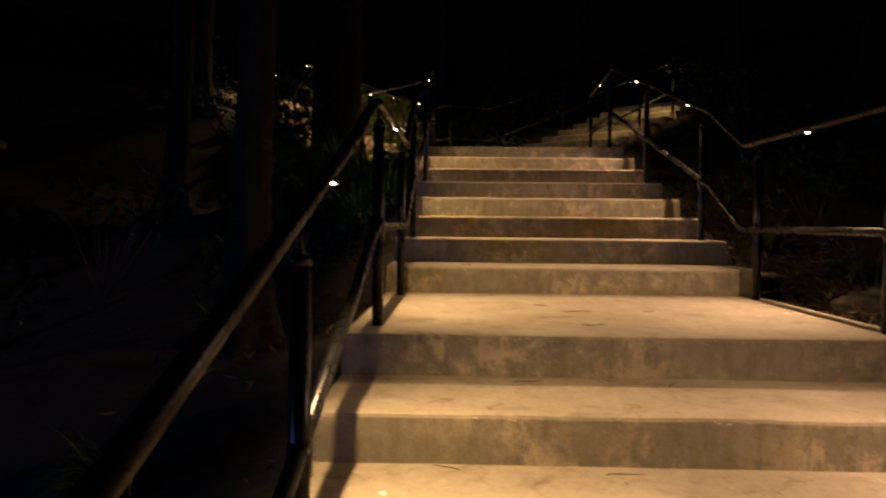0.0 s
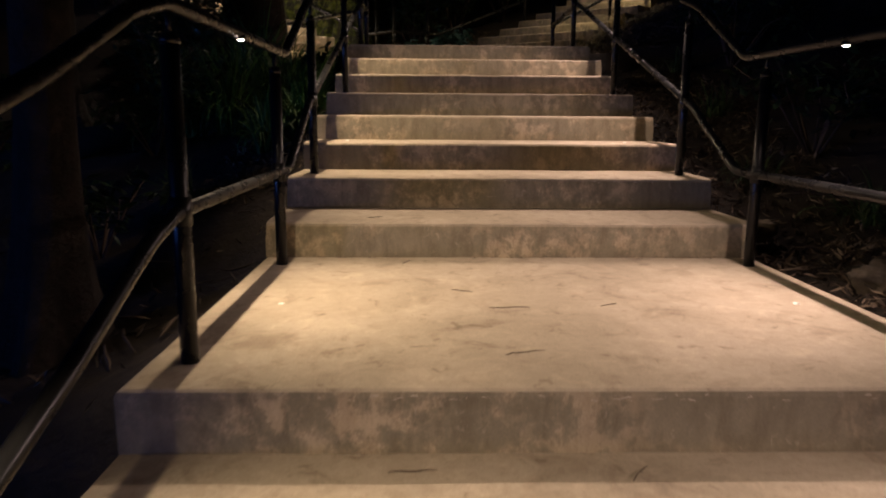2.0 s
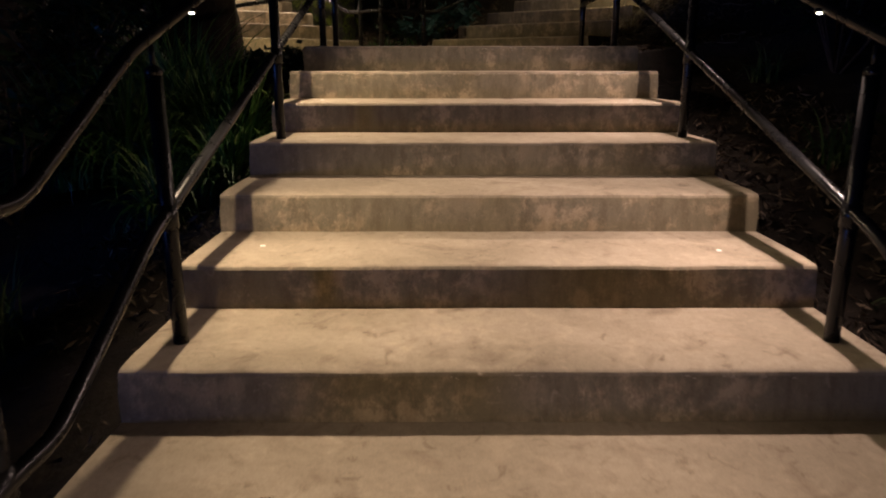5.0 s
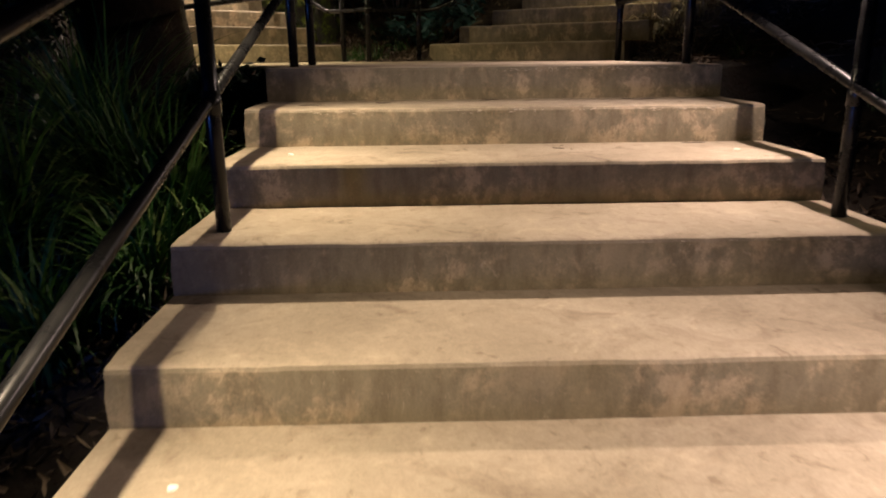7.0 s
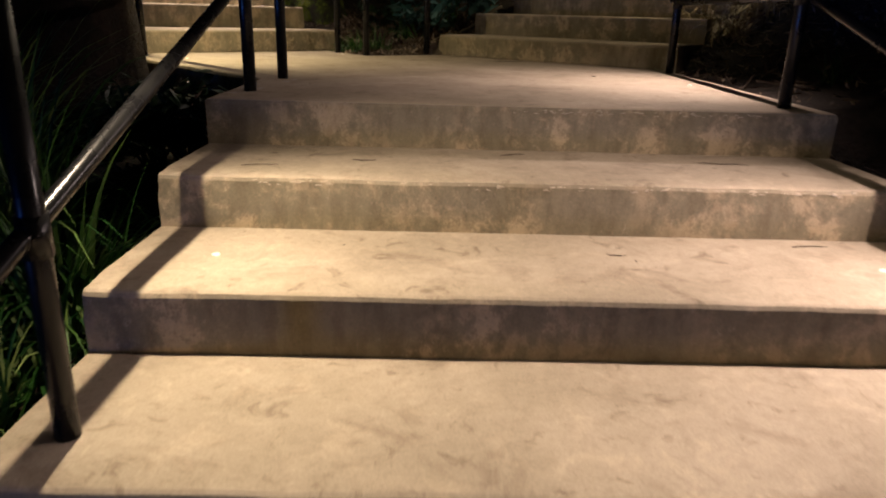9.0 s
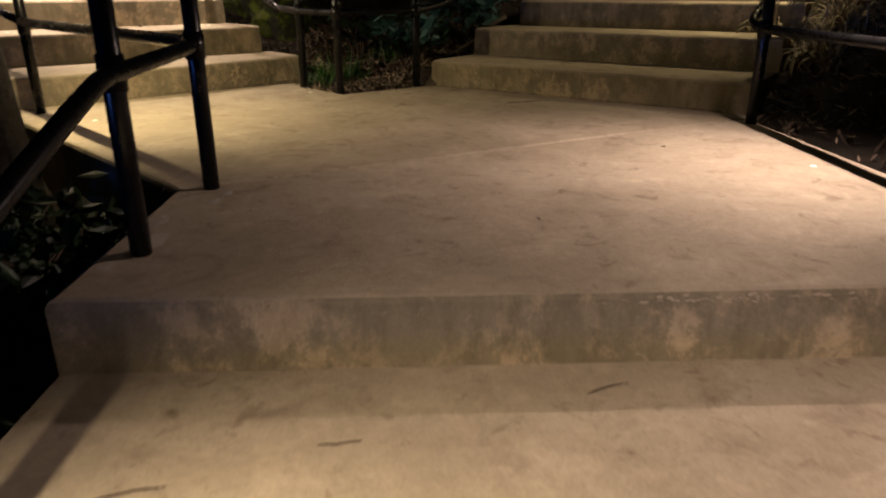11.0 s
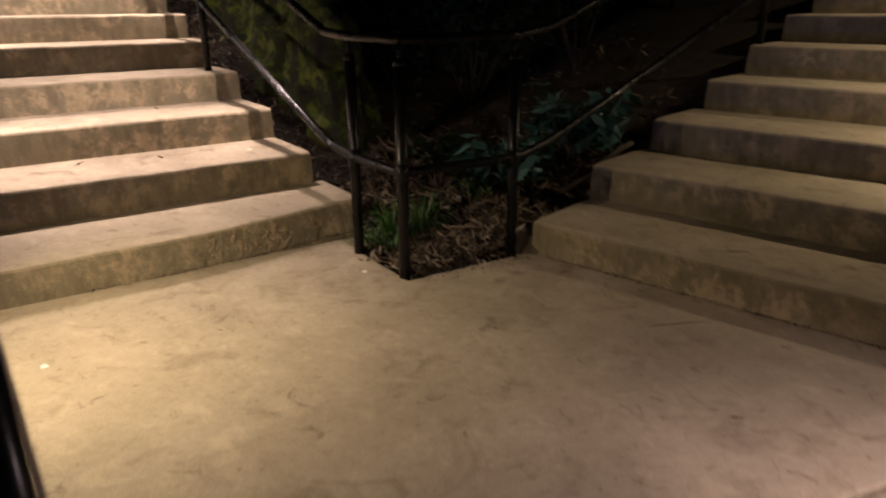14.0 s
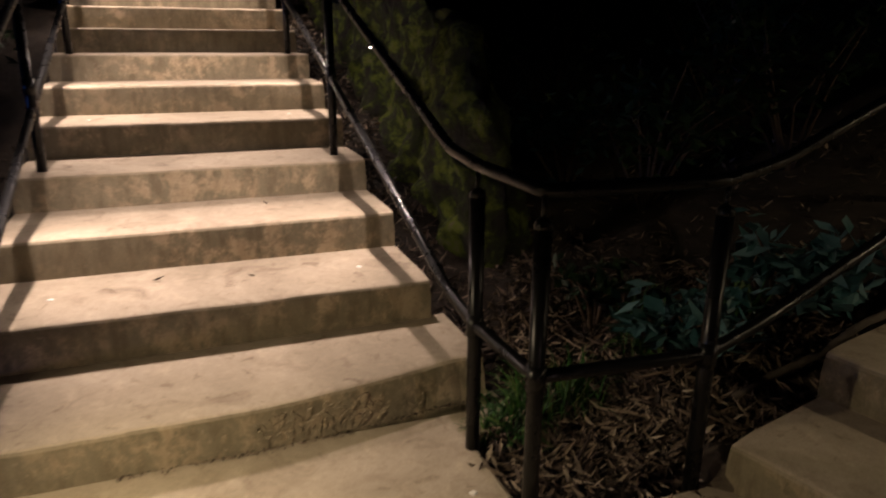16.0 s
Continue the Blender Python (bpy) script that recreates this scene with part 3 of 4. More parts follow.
def tussock(label, x, y, seed, count, length, spread, mat, droop=1.0, z=None, name="grass_tussock", width=0.007):
    """A clump of arching, tapered strap leaves."""
    rng = random.Random(seed)
    z = ground_height(x, y) if z is None else z
    verts, faces = [], []
    for _ in range(count):
        a = rng.uniform(0, 6.283)
        lean = rng.uniform(0.15, 1.0) * spread
        l = length * rng.uniform(0.55, 1.1)
        w = width * rng.uniform(0.6, 1.3)
        d = Vector((math.cos(a), math.sin(a), 0))
        s = Vector((-d.y, d.x, 0))
        p = Vector((rng.gauss(0, 0.05), rng.gauss(0, 0.05), -0.03))
        b = len(verts)
        n = 7
        ang = math.pi / 2 - lean * 0.5
        for k in range(n + 1):
            t = k / n
            ww = w * (1 - t ** 2.2) + 0.0004
            verts.append(tuple(p + s * ww))
            verts.append(tuple(p - s * ww + Vector((0, 0, ww * 0.5))))
            p = p + (d * math.cos(ang) + Vector((0, 0, math.sin(ang)))) * (l / n)
            ang -= droop * lean * 0.42 * (0.4 + t * 1.2)
        for k in range(n):
            q = b + 2 * k
            faces.append((q, q + 1, q + 3, q + 2))
    ob = new(name, raw_mesh(name, verts, faces, mat))
    ob.location = (x, y, z)
    return tagged(ob, label, "grass", "grass tussocks")


# Darker copy of the blades: the banks' lack of lamplight is in its colour.
SHADE_GRASS = varied_material("grass_darkened_for_shade", [(0.010, 0.026, 0.005), (0.022, 0.05, 0.010), (0.05, 0.065, 0.022)], 4, 0.6, 0, 0, 0.8)
DRY = varied_material("dry_straw_blades", [(0.14, 0.11, 0.06), (0.26, 0.21, 0.12), (0.36, 0.30, 0.18)], 5, 0.7, 0, 0, 0.8)
for k, (x, y, n, l) in enumerate(((-0.30, 4.62, 260, 0.80), (-0.38, 4.95, 300, 0.95), (-0.62, 5.15, 300, 1.1), (-0.28, 4.28, 150, 0.5), (-0.95, 5.6, 320, 1.3), (-0.95, 4.6, 200, 0.95), (-0.5, 4.0, 120, 0.6), (-1.5, 5.05, 220, 1.1), (-1.4, 6.25, 220, 1.0), (-2.0, 7.3, 200, 1.0), (-2.3, 8.2, 180, 0.9))):
    tussock("arching green strap-leaved grass beside the stair edge", x, y, 30 + k, n, l, 1.25, GRASS, 1.0, width=0.008)
for k, (x, y, n, l) in enumerate(((0.13, 8.90, 110, 0.22), (0.20, 9.03, 110, 0.28), (0.34, 9.2, 80, 0.3), (0.62, 9.5, 80, 0.36), (0.95, 9.75, 60, 0.36))):
    tussock("small fresh green grass tuft in leaf litter", x, y, 60 + k, n, l, 1.0, GRASS, 0.9, width=0.005)
for k, (x, y, n, l) in enumerate(((2.98, 7.95, 130, 0.34), (3.25, 8.25, 150, 0.38), (3.0, 8.5, 90, 0.3), (3.5, 8.75, 140, 0.4))):
    tussock("dry straw-coloured grass tussock beside the shaded flight", x, y, 80 + k, n, l, 1.5, DRY, 1.3, width=0.006)
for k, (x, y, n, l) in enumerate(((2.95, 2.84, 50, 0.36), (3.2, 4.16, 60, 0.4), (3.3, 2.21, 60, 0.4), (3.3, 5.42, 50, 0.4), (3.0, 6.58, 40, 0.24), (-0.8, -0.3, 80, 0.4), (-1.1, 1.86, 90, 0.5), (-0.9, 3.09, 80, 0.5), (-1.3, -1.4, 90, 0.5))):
    tussock("green grass in the leaf litter, coloured dark for night shade", x, y, 100 + k, n, l, 1.2, SHADE_GRASS, 1.0, width=0.006)


def shrub(label, x, y, seed, radius, height, leaves, leaf_size, mat=LEAF, z=None, name="shrub"):
    """A low bush: branching stems and a loose, gappy crown of leaves."""
    rng = random.Random(seed)
    z = ground_height(x, y) if z is None else z
    base = tagged(new(name), label, "shrub", "bushes")
    base.location = (x, y, z)
    centres, bm = [], bmesh.new()
    for k in range(9):
        a, r = rng.uniform(0, 6.283), radius * rng.uniform(0.35, 1.0)
        tip = Vector((math.cos(a) * r, math.sin(a) * r, height * rng.uniform(0.45, 1.0)))
        mid = tip * 0.5 + Vector((rng.uniform(-0.1, 0.1), rng.uniform(-0.1, 0.1), 0.1 * height))
        me = tube("stem", [(0, 0, -0.05), tuple(mid), tuple(tip)], 0.008, TWIG, 5, [1.3, 0.9, 0.4])
        bm.from_mesh(me)
        bpy.data.meshes.remove(me)
        for _ in range(leaves // 9):
            t = rng.uniform(0.35, 1.05)
            p = mid.lerp(tip, (t - 0.35) / 0.7)
            centres.append(tuple(p + Vector((rng.gauss(0, 0.11), rng.gauss(0, 0.11), rng.gauss(0, 0.09))) * radius * 1.5))
    part("stem", mesh_of(bm, TWIG, "stem", True), base)
    part("crown", leaf_cloud("crown", centres, mat, rng, leaf_size, 0.25, 0.9, 1.7), base)
    return base


# Teal leaf colour that carries the blue light falling on these plants.
COOL = varied_material("leaves_tinted_by_blue_light", [(0.008, 0.032, 0.03), (0.028, 0.075, 0.075), (0.09, 0.16, 0.165)], 5, 0.45, 0, 0, 0.8)
shrub("low broad-leaved plant in the corner bed", 0.72, 9.42, 1, 0.32, 0.36, 260, 0.11, COOL)
shrub("low broad-leaved plant in the corner bed", 1.12, 9.75, 2, 0.34, 0.40, 280, 0.12, COOL)
shrub("broad-leaved plant behind the mossy bank, tinted as if lit blue", 0.0, 11.05, 4, 0.42, 0.62, 200, 0.10, COOL)
shrub("low broad-leaved plant in the corner bed", 0.35, 9.75, 3, 0.25, 0.34, 140, 0.09, LEAF)
for k, (x, y, r, h, n) in enumerate(((0.5, 10.9, 0.6, 0.9, 420), (1.3, 11.2, 0.6, 1.0, 420), (0.9, 12.2, 0.8, 1.4, 500), (2.2, 12.2, 0.7, 1.2, 420), (-0.3, 12.0, 0.7, 1.2, 420))):
    shrub("dark leafy bush on the slope between the flights", x, y, 10 + k, r, h, n, 0.10)
for k, (x, y, r, h, n) in enumerate(((-1.5, 4.26, 0.6, 0.9, 420), (-1.9, 5.73, 0.7, 1.3, 520), (-2.6, 3.09, 0.8, 1.3, 420), (-2.4, 0.99, 0.7, 1.0, 360), (-1.2, 2.5, 0.4, 0.5, 240))):
    shrub("dark leafy bush on the bank below the railing", x, y, 30 + k, r, h, n, 0.10)
for k, (x, y, r, h, n) in enumerate(((3.5, 3.2, 0.6, 0.8, 420), (3.8, 5.4, 0.7, 1.0, 420), (3.9, 1.2, 0.6, 0.8, 360), (4.4, 7.2, 0.7, 1.0, 360), (4.6, 9.0, 0.7, 1.1, 360))):
    shrub("dark leafy bush on the leaf-strewn bank", x, y, 50 + k, r, h, n, 0.09)
fb = f_line(4.7, F_WIDE + 0.75)
shrub("lamplit bush of small yellowish leaves beside the upper flight", fb[0], fb[1], 70, 0.75, 1.3, 900, 0.08)
fb = f_line(3.4, F_WIDE + 0.7)
shrub("lamplit bush of small yellowish leaves beside the upper flight", fb[0], fb[1], 71, 0.5, 0.9, 600, 0.08)


# ---------------------------------------------------------------- stones
def boulder(label, x, y, z, size, seed, mat, name="boulder", detail=4, rough=0.28, category="rock", turn=0.0):
    bm = bmesh.new()
    bmesh.ops.create_icosphere(bm, subdivisions=detail, radius=1.0)
    off = Vector((seed * 3.1, seed * 1.7, seed * 0.9))
    for v in bm.verts:
        p = v.co.copy()
        k = 1 + rough * noise.noise(p * 1.1 + off) + rough * 0.6 * noise.noise(p * 2.6 + off) + rough * 0.25 * noise.noise(p * 7.0 + off)
        q = Vector((abs(p.x) ** 0.8 * (1 if p.x > 0 else -1), abs(p.y) ** 0.8 * (1 if p.y > 0 else -1), abs(p.z) ** 0.8 * (1 if p.z > 0 else -1)))
        v.co = Vector((q.x * size[0], q.y * size[1], q.z * size[2])) * k
    ob = new(name, mesh_of(bm, mat, name, True))
    ob.matrix_basis = pose(x, y, z, 0, 0, turn)
    return tagged(ob, label, category, "rocks")


def rock_piece(s0, s1, seed):
    """One rough block of the bank: displaced front, rounded ends, crest and back."""
    verts, faces = [], []
    n, m = 44, 44
    off = Vector((seed * 5.3, seed * 2.9, seed * 7.7))
    for i in range(n + 1):
        u = i / n
        s = s0 + (s1 - s0) * u
        base = max(0.0, s - 0.05) * 0.325 - 0.25
        high = 0.40 + 0.85 * min(1.0, max(0.0, s - 0.4) / 1.0)
        top = base + high * (1 + 0.16 * noise.noise((seed * 9.0, 1.0, 2.0)))
        bulge = 1 - (2 * u - 1) ** 6
        for j in range(m + 1):
            t = j / m
            if t < 0.7:
                z, w = base + (top - base) * t / 0.7, -0.27 - 0.20 * (t / 0.7) ** 1.3
            else:
                q = (t - 0.7) / 0.3
                z, w = top - (top - base) * 0.95 * q ** 1.6, -0.47 - 0.42 * q ** 0.7
            p = Vector((s, w, z))
            crag = abs(noise.noise(p * 2.3 + off))
            d = 0.10 * noise.noise(p * 1.3 + off) - 0.16 * crag + 0.07 * noise.noise(p * 4.6 + off) + 0.045 * noise.noise(p * 9.0 + off) + 0.02 * noise.noise(p * 20.0 + off) + 0.01 * noise.noise(p * 42.0 + off)
            w = -0.62 + (w + 0.62) * (0.35 + 0.65 * bulge)
            x, y, zz = f_line(s + 0.05 * noise.noise(p * 3.0 + off), w + d * (0.9 if t < 0.7 else -0.6), z + d * 0.4 - (1 - bulge) * 0.25)
            verts.append((x, y, zz))
    k = m + 1
    for i in range(n):
        for j in range(m):
            a = i * k + j
            faces.append((a, a + 1, a + k + 1, a + k))
    faces.append(tuple(range(k - 1, -1, -1)))
    faces.append(tuple(n * k + j for j in range(k)))
    return raw_mesh("rock", verts, faces, MOSSY, True)


bank = tagged(new("rock_bank"), "rough mossy green sandstone bank beside the lamplit steps", "rock", "rocks")
for k, (s0, s1) in enumerate(((1.05, 1.95), (1.82, 2.75), (2.6, 3.8), (3.65, 4.9), (4.75, 6.3))):
    part("rock", rock_piece(s0, s1, k + 1), bank)
boulder("pale weathered boulder lying in leaf litter by landing", 2.88, 1.20, -0.05, (0.20, 0.11, 0.11), 20, STONE, detail=5, rough=0.5, turn=-25)
boulder("small rounded stone at the edge of litter", 2.62, 2.1, 0.07, (0.10, 0.08, 0.06), 21, STONE)
boulder("pale sandstone block beside the shaded flight", 3.10, 7.55, TOP + 0.0, (0.13, 0.10, 0.09), 22, STONE)
boulder("brown half-buried stone by the corner railing post", 0.90, 8.83, TOP - 0.01, (0.10, 0.08, 0.10), 23, STONE)

# driftwood-like branch beside the shaded flight
branch = [(0.93, 9.22, TOP + 0.09), (1.08, 9.32, TOP + 0.17), (1.22, 9.37, TOP + 0.24), (1.36, 9.44, TOP + 0.36), (1.45, 9.48, TOP + 0.40)]
tagged(new("fallen_branch", tube("fallen_branch", smooth_path(branch), 0.015, varied_material("grey_dead_wood", [(0.03, 0.024, 0.018), (0.08, 0.065, 0.048)], 14, 0.9, 0.6, 0.01), 10)), "grey dead branch lying beside the step edge", "branch")


# ---------------------------------------------------------------- trees
def tree(label, x, y, seed, radius, height, lean=(0, 0), crown=True, flare=2.2):
    rng = random.Random(seed)
    z = ground_height(x, y)
    base = tagged(new("tree"), label, "tree", "gum trees")
    base.location = (x, y, z)
    verts, faces = [], []
    sides, rings = 24, 40
    for k in range(rings + 1):
        t = k / rings
        h = -0.25 + (height + 0.25) * t
        f = 1 + (flare - 1) * math.exp(-max(0, h + 0.1) * 3.2)
        r = radius * (1 - 0.55 * t) * f
        cx, cy = lean[0] * t + 0.06 * noise.noise((seed, t * 3, 0)), lean[1] * t + 0.06 * noise.noise((seed, t * 3, 5))
        for j in range(sides):
            a = 2 * math.pi * j / sides
            root = 1 + (0.32 * math.exp(-max(0, h) * 3) * math.sin(a * 5 + seed)) + 0.10 * noise.noise((math.cos(a) * 2, math.sin(a) * 2, h * 1.6 + seed)) + 0.05 * noise.noise((math.cos(a) * 7, math.sin(a) * 7, h * 4 + seed))
            verts.append((cx + math.cos(a) * r * root, cy + math.sin(a) * r * root, h))
    for k in range(rings):
        for j in range(sides):
            j2 = (j + 1) % sides
            faces.append((k * sides + j, k * sides + j2, (k + 1) * sides + j2, (k + 1) * sides + j))
    part("trunk", raw_mesh("trunk", verts, faces, BARK, True), base)
    if crown:
        centres = []
        for k in range(7):
            a, t = rng.uniform(0, 6.283), rng.uniform(0.55, 0.95)
            s = Vector((lean[0] * t, lean[1] * t, height * t))
            e = s + Vector((math.cos(a), math.sin(a), 0.7)) * rng.uniform(1.0, 2.0)
            part("limb", tube("limb", [tuple(s), tuple(s.lerp(e, 0.5) + Vector((0, 0, 0.15))), tuple(e)], radius * 0.38, BARK, 8, [1, 0.7, 0.25]), base)
            for _ in range(160):
                centres.append(tuple(s.lerp(e, rng.uniform(0.45, 1.1)) + Vector((rng.gauss(0, 0.45), rng.gauss(0, 0.45), rng.gauss(0, 0.35)))))
        part("crown", leaf_cloud("crown", centres, LEAF, rng, 0.16, 0.3, 1.0, 0.9), base)
    return base


tree("brown rough-barked tree with flared roots beside the landing", -0.72, 1.05, 3, 0.12, 6.5, (0.15, 0.3))
for k, (x, y, r, h) in enumerate(((-3.4, 6.5, 0.16, 8), (-2.2, 12.8, 0.14, 8), (5.6, 6.0, 0.18, 9), (1.6, 14.6, 0.17, 9), (6.2, 12.0, 0.18, 9), (-5.2, 2.0, 0.2, 9), (-4.6, 10.8, 0.16, 8), (0.2, 17.5, 0.18, 9), (4.0, 17.0, 0.18, 9), (6.5, 1.0, 0.2, 9))):
    tree("dark gum tree standing on the night hillside", x, y, 10 + k, r, h, (random.Random(k).uniform(-0.5, 0.5), 0.3))

tree("thick dark tree trunk close to the upper landing edge", -1.22, 6.95, 31, 0.39, 8.0, (-0.1, 0.1), True, 1.15)
for k, (x, y, r, h, n) in enumerate(((-2.1, 6.79, 0.65, 2.3, 1000), (-2.6, 7.64, 0.6, 1.9, 700), (-1.85, 6.05, 0.55, 1.9, 900), (-0.40, 6.01, 0.30, 0.42, 420), (-0.62, 6.37, 0.32, 0.44, 420), (-0.22, 5.82, 0.22, 0.36, 260))):
    shrub("dark leafy bush at the foot of a thick trunk", x, y, 90 + k, r, h, n, 0.09)

# ---------------------------------------------------------------- hut and bollard below the stairs
def box_mesh(name, size, mat, bevel=0.01):
    bm = bmesh.new()
    bmesh.ops.create_cube(bm, size=1.0)
    for v in bm.verts:
        v.co = Vector((v.co.x * size[0], v.co.y * size[1], v.co.z * size[2]))
    bmesh.ops.bevel(bm, geom=list(bm.edges), offset=bevel, segments=2, affect="EDGES")
    return mesh_of(bm, mat, name)


hut = tagged(new("hut"), "small dark brown boarded hut on the slope", "hut")
hut.location = (-6.6, 4.6, ground_height(-6.6, 4.6) - 0.9)
part("wall", box_mesh("wall", (2.4, 2.0, 2.6), HUTWALL, 0.02), hut, m=pose(0, 0, 1.1))
part("roof", box_mesh("roof", (2.8, 2.4, 0.12), STEEL, 0.02), hut, m=pose(0, 0, 2.46, 4, 0, 0))
part("sign_panel", box_mesh("sign_panel", (0.34, 0.03, 0.22), SIGN, 0.006), hut, "pale grey panel fixed to the wall", m=pose(0.9, -1.02, 1.25))
bollard = tagged(new("bollard"), "short pale steel bollard standing on the slope", "bollard")
bollard.location = (-3.05, 2.3, ground_height(-3.05, 2.3))
part("shaft", tube("shaft", [(0, 0, -0.1), (0, 0, 0.62)], 0.05, HUTWALL, 12), bollard)
part("cap", tube("cap", [(0, 0, 0.62), (0, 0, 0.80), (0, 0, 0.82)], 0.055, SIGN, 12, [1, 1, 0.6]), bollard, "pale cap")

# ---------------------------------------------------------------- small things on the concrete
rng = random.Random(9)


# A small irregular white disc set on the concrete.
def fleck(x, y, z):
    bm = bmesh.new()
    bmesh.ops.create_cone(bm, cap_ends=True, segments=9, radius1=0.013, radius2=0.010, depth=0.004)
    for v in bm.verts:
        v.co.x *= 1 + 0.35 * noise.noise((v.co.x * 90 + x * 7, v.co.y * 90, 2))
        v.co.y *= 1 + 0.35 * noise.noise((v.co.x * 90, v.co.y * 90 + y * 7, 5))
    ob = new("white_dot", mesh_of(bm, FLECK, "white_dot"))
    ob.location = (x, y, z + 0.002)
    tagged(ob, "small white dot on the concrete", "chip", "white chips")


def twig(x, y, z, length, turn, bend=0.2):
    pts = []
    for k in range(6):
        t = k / 5 - 0.5
        pts.append((t * length, bend * length * (0.25 - t * t) + rng.uniform(-0.002, 0.002), 0.004 + rng.uniform(0, 0.004)))
    ob = new("twig", tube("twig", pts, 0.0018, TWIG, 6, [0.5, 1, 1, 0.9, 0.8, 0.4]))
    ob.matrix_basis = pose(x, y, z, 0, 0, turn)
    tagged(ob, "thin dry brown twig lying on the concrete", "twig", "twigs on the steps")


def curled_leaf(x, y, z, length, turn):
    me = leaf_cloud("fallen_leaf", [(0, 0, 0.006)], TWIG, random.Random(int(x * 100 + y * 10)), length, 0.4, 0.15, 1.1)
    ob = new("fallen_leaf", me)
    ob.matrix_basis = pose(x, y, z, 0, 0, turn)
    tagged(ob, "small curled brown leaf lying on the concrete", "leaf", "leaves on the steps")


for x, y, z in ((0.25, 0.814, 0), (2.162, 0.824, 0), (0.25, 3.05, 3 * RISE), (2.09, 2.97, 3 * RISE), (0.252, 4.643, 6 * RISE), (2.146, 4.63, 6 * RISE), (2.187, 6.48, TOP), (-0.788, 7.549, TOP - 0.003), (0.125, 8.477, TOP - 0.003), (0.26, -0.80, -2 * RISE)):
    fleck(x, y, z)
for s, w, k in ((0.847, 0.263, 2), (0.846, 1.55, 2), (2.53, 0.30, 5), (2.50, 1.5, 5)):
    x, y, z = f_line(s, w, F_FIRST + F_RISE * (k - 1))
    fleck(x, y, z)
for x, y, z, l, t, b in ((0.92, 0.99, 0, 0.09, -20, 0.2), (1.08, 0.75, 0, 0.15, 0, 0.05), (1.07, 0.27, 0, 0.12, 15, 0.3), (1.45, 0.79, 0, 0.08, 30, 0.2), (0.52, 1.81, RISE, 0.09, 30, 0.2), (0.69, 1.52, 0, 0.10, 70, 0.4), (0.76, 4.14, 3 * RISE, 0.12, 5, 0.3),
                         (2.03, 4.82, 6 * RISE, 0.12, 8, 0.3), (0.29, 5.04, 7 * RISE, 0.12, 15, 0.2), (1.40, 4.7, 6 * RISE, 0.06, 0, 0.05), (1.9, 5.24, 7 * RISE, 0.18, -8, 0.1), (1.15, 5.32, 7 * RISE, 0.10, 20, 0.2), (0.62, 5.16, 7 * RISE, 0.08, 10, 0.1),
                         (1.40, 8, TOP - 0.003, 0.26, 12, 0.15), (1.68, 8.31, TOP + G_RISE, 0.10, 0, 0.2), (0.44, -0.59, -2 * RISE, 0.10, -25, 0.2), (1.0, -0.62, -2 * RISE, 0.12, 5, 0.1), (1.3, -0.12, -RISE, 0.09, 50, 0.3), (0.75, -0.1, -RISE, 0.12, 3, 0.1)):
    twig(x, y, z, l, t, b)
for x, y, z, l in ((1.41, 7.39, TOP - 0.003, 0.05), (1.10, 5.91, TOP, 0.05), (0.29, 6.02, TOP, 0.035), (0.71, 7.93, TOP - 0.003, 0.05), (1.0, 6.9, TOP, 0.03), (1.75, 6.79, TOP, 0.04), (-0.3, 7.85, TOP - 0.003, 0.04), (1.44, 4.64, 6 * RISE, 0.025), (1.42, 4.76, 6 * RISE, 0.025), (0.6, 4.74, 6 * RISE, 0.02), (1.9, 3.83, 4 * RISE, 0.02)):
    curled_leaf(x, y, z, l, rng.uniform(0, 360))
for s, w, k in ((0.94, 1.14, 2), (1.5, 0.6, 3), (0.85, 0.75, 2)):
    x, y, z = f_line(s, w, F_FIRST + F_RISE * (k - 1))
    curled_leaf(x, y, z, 0.06, rng.uniform(0, 360))

# dark leaf crumbs swept up against the lowest risers
rng = random.Random(61)
crumbs = []
for _ in range(420):
    w = 1.3 * rng.random() ** 1.5
    back = 0.072 * min(1.0, max(0.0, 0.88 - w) / 0.75) ** 1.6
    crumbs.append(f_line(back - 0.006 - abs(rng.gauss(0, 0.012)), w, 0.003 + rng.uniform(0, 0.004)))
    crumbs.append(g_line(-0.006 - abs(rng.gauss(0, 0.012)), rng.uniform(0.0, 1.75), 0.003 + rng.uniform(0, 0.004)))
    if rng.random() < 0.5:
        crumbs.append((rng.uniform(0.25, 2.2), Y1 - 0.008 - abs(rng.gauss(0, 0.012)), 0.004))
for _ in range(160):
    u = rng.random()
    crumbs.append((0.40 + 0.46 * u + rng.gauss(0, 0.015), 8.44 + 0.26 * u - abs(rng.gauss(0, 0.05)), TOP + 0.004))
tagged(new("leaf_crumbs", leaf_cloud("leaf_crumbs", crumbs, LITTER, rng, 0.014, 0.3, 0.3, 1.6)), "dark leaf crumbs swept against the lowest risers", "leaf litter", kind="stuff")

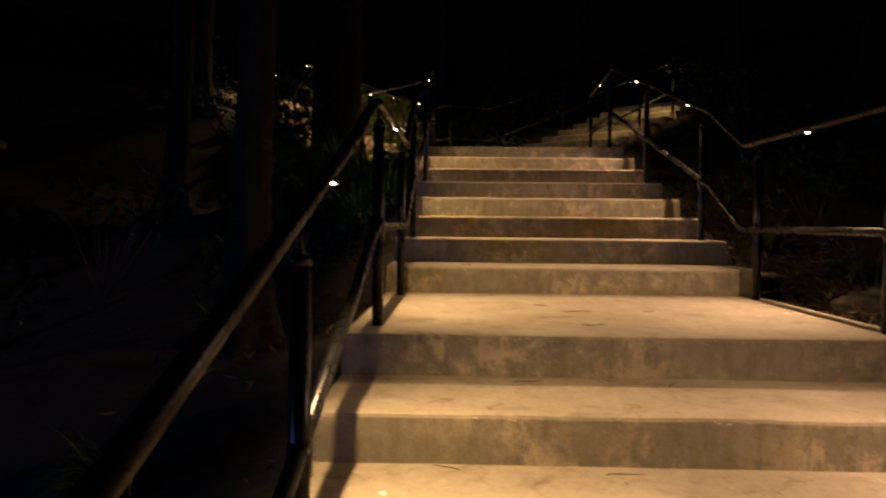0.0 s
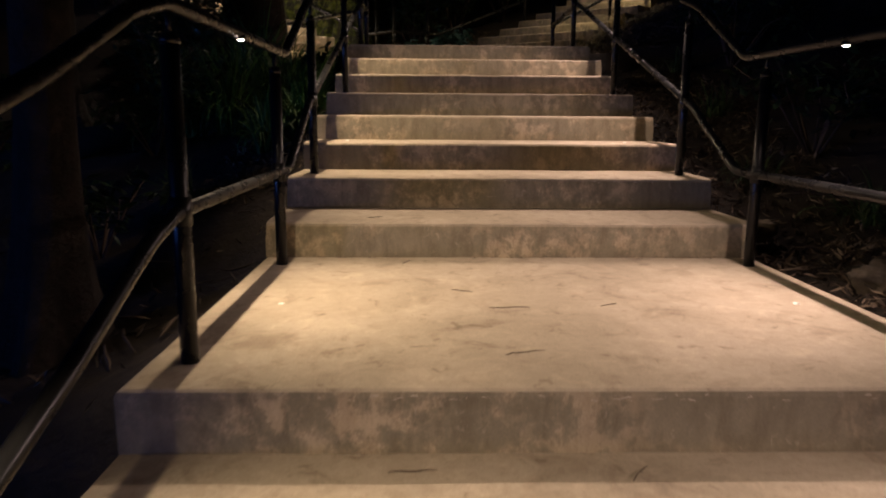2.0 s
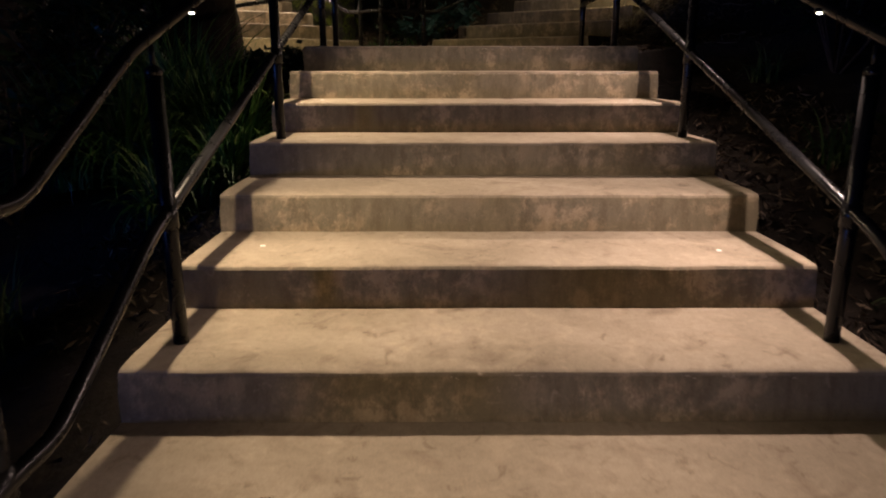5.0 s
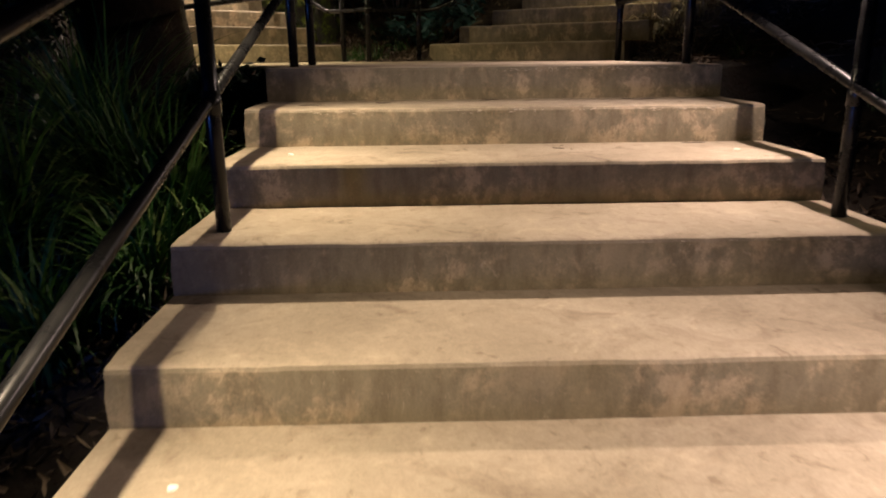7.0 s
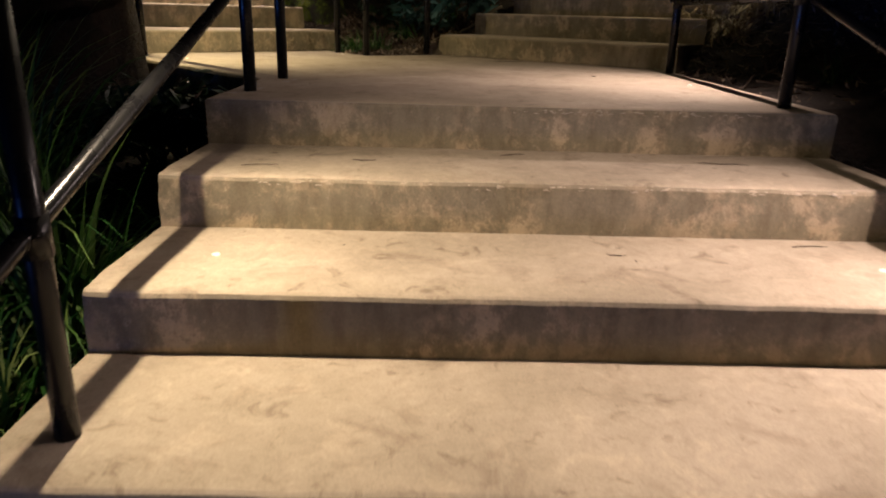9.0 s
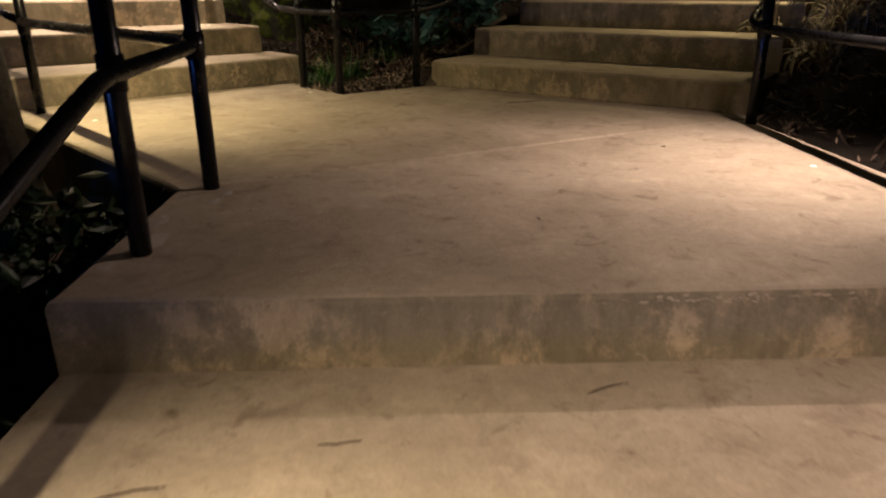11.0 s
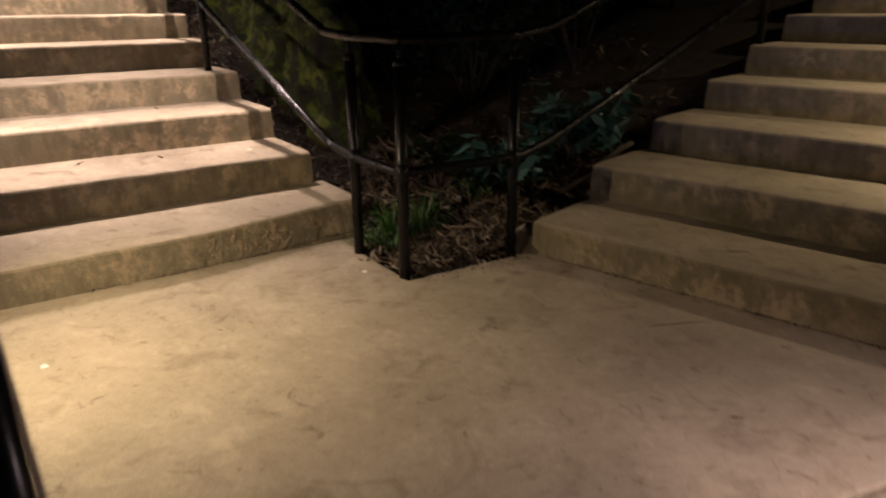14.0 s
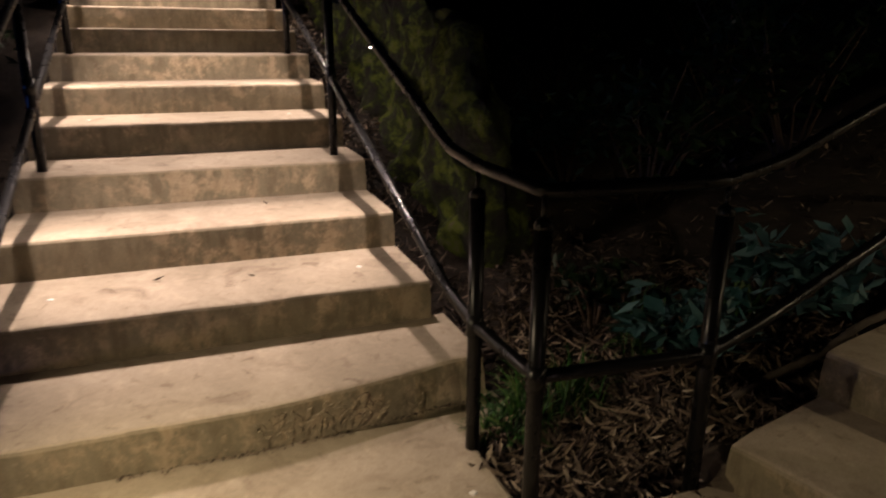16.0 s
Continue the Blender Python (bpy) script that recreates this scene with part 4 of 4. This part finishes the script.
# flaking render on the lowest riser of the turning flight
rng = random.Random(71)
verts, faces = [], []
for _ in range(150):
    w, h = min(0.95, max(0.2, rng.gauss(0.56, 0.16))), 0.012 + 0.105 * rng.random() ** 1.3
    s = 0.13 * (min(1.0, max(0.0, 0.88 - w) / 0.75) ** 1.6) * (0.55 + 0.45 * max(0.0, 1 + (h - F_FIRST) / 0.302))
    a, b = rng.uniform(0.004, 0.011), rng.uniform(0.008, 0.026)
    lean, out = rng.uniform(-0.9, 0.9), rng.uniform(0.001, 0.005)
    k = len(verts)
    for dw, dh in ((-a, -b * 0.6), (a * 0.6, -b), (a, b * 0.5), (-a * 0.4, b)):
        verts.append(f_line(s - out * rng.uniform(0.5, 1.0), w + dw * math.cos(lean) - dh * math.sin(lean), h + dw * math.sin(lean) + dh * math.cos(lean)))
    for dw, dh in ((-a, -b * 0.6), (a * 0.6, -b), (a, b * 0.5), (-a * 0.4, b)):
        verts.append(f_line(s + 0.02, w + 1.2 * (dw * math.cos(lean) - dh * math.sin(lean)), h + 1.1 * (dw * math.sin(lean) + dh * math.cos(lean))))
    faces += [(k, k + 1, k + 2, k + 3), (k, k + 4, k + 5, k + 1), (k + 1, k + 5, k + 6, k + 2), (k + 2, k + 6, k + 7, k + 3), (k + 3, k + 7, k + 4, k)]
tagged(new("flaking_render", raw_mesh("flaking_render", verts, faces, CONCRETE)), "rough flaking render on the lowest concrete riser", "render", kind="stuff")

# chipped, pale nosing edges
rng = random.Random(21)
for front, z, lo, hi, n in ((FRONTS[6], 7 * RISE, 0.30, 2.2, 90), (FRONTS[7], TOP, 1.15, 2.25, 60), (FRONTS[4], 5 * RISE, 1.5, 2.2, 26), (FRONTS[1], 2 * RISE, 0.5, 2.1, 26), (0.0, 0.0, 0.4, 2.1, 30), (-LOW_RUN, -RISE, 0.4, 2.1, 30)):
    verts, faces = [], []
    for _ in range(n):
        x, l, h = rng.uniform(lo, hi), rng.uniform(0.006, 0.026), rng.uniform(0.0015, 0.0045)
        b = len(verts)
        y0, z0 = front - 0.0006, z - 0.012 - rng.uniform(0, 0.014)
        k = rng.uniform(-0.004, 0.004)
        verts += [(x - l / 2, y0, z0 - h / 2), (x + l / 2, y0, z0 - h / 2 + k), (x + l / 2 * 0.7, y0 + 0.001, z0 + h / 2 + k), (x - l / 2 * 0.8, y0 + 0.001, z0 + h / 2),
                  (x - l / 2, y0 + 0.012, z0 - h / 2), (x + l / 2, y0 + 0.012, z0 - h / 2 + k), (x + l / 2 * 0.7, y0 + 0.012, z0 + h / 2 + k), (x - l / 2 * 0.8, y0 + 0.012, z0 + h / 2)]
        faces += [(b, b + 1, b + 2, b + 3), (b, b + 4, b + 5, b + 1), (b + 3, b + 2, b + 6, b + 7), (b, b + 3, b + 7, b + 4), (b + 1, b + 5, b + 6, b + 2)]
    tagged(new("chipped_edge", raw_mesh("chipped_edge", verts, faces, CHIP)), "pale chips along the worn concrete step nosing", "chips", kind="stuff")

# pale mortar smears at the landing edge by the railing post
rng = random.Random(33)
verts, faces = [], []
for cx, cy, rx, ry in ((0.10, 5.79, 0.045, 0.10), (0.06, 5.95, 0.035, 0.07), (0.16, 6.13, 0.03, 0.06), (0.18, 6.22, 0.02, 0.05), (0.05, 5.62, 0.03, 0.04)):
    b, n = len(verts), 18
    verts.append((cx, cy, TOP + 0.003))
    for k in range(n):
        a = 2 * math.pi * k / n
        r = 0.55 + 0.6 * abs(noise.noise((math.cos(a) * 1.7 + cx * 9, math.sin(a) * 1.7 + cy * 5, 1.0))) + rng.uniform(-0.08, 0.08)
        verts.append((cx + math.cos(a) * rx * r, cy + math.sin(a) * ry * r, TOP + 0.0012))
    faces += [(b, b + 1 + k, b + 1 + (k + 1) % n) for k in range(n)]
tagged(new("mortar_smear", raw_mesh("mortar_smear", verts, faces, SMEAR)), "pale grey mortar smears beside the railing post", "mortar", kind="stuff")
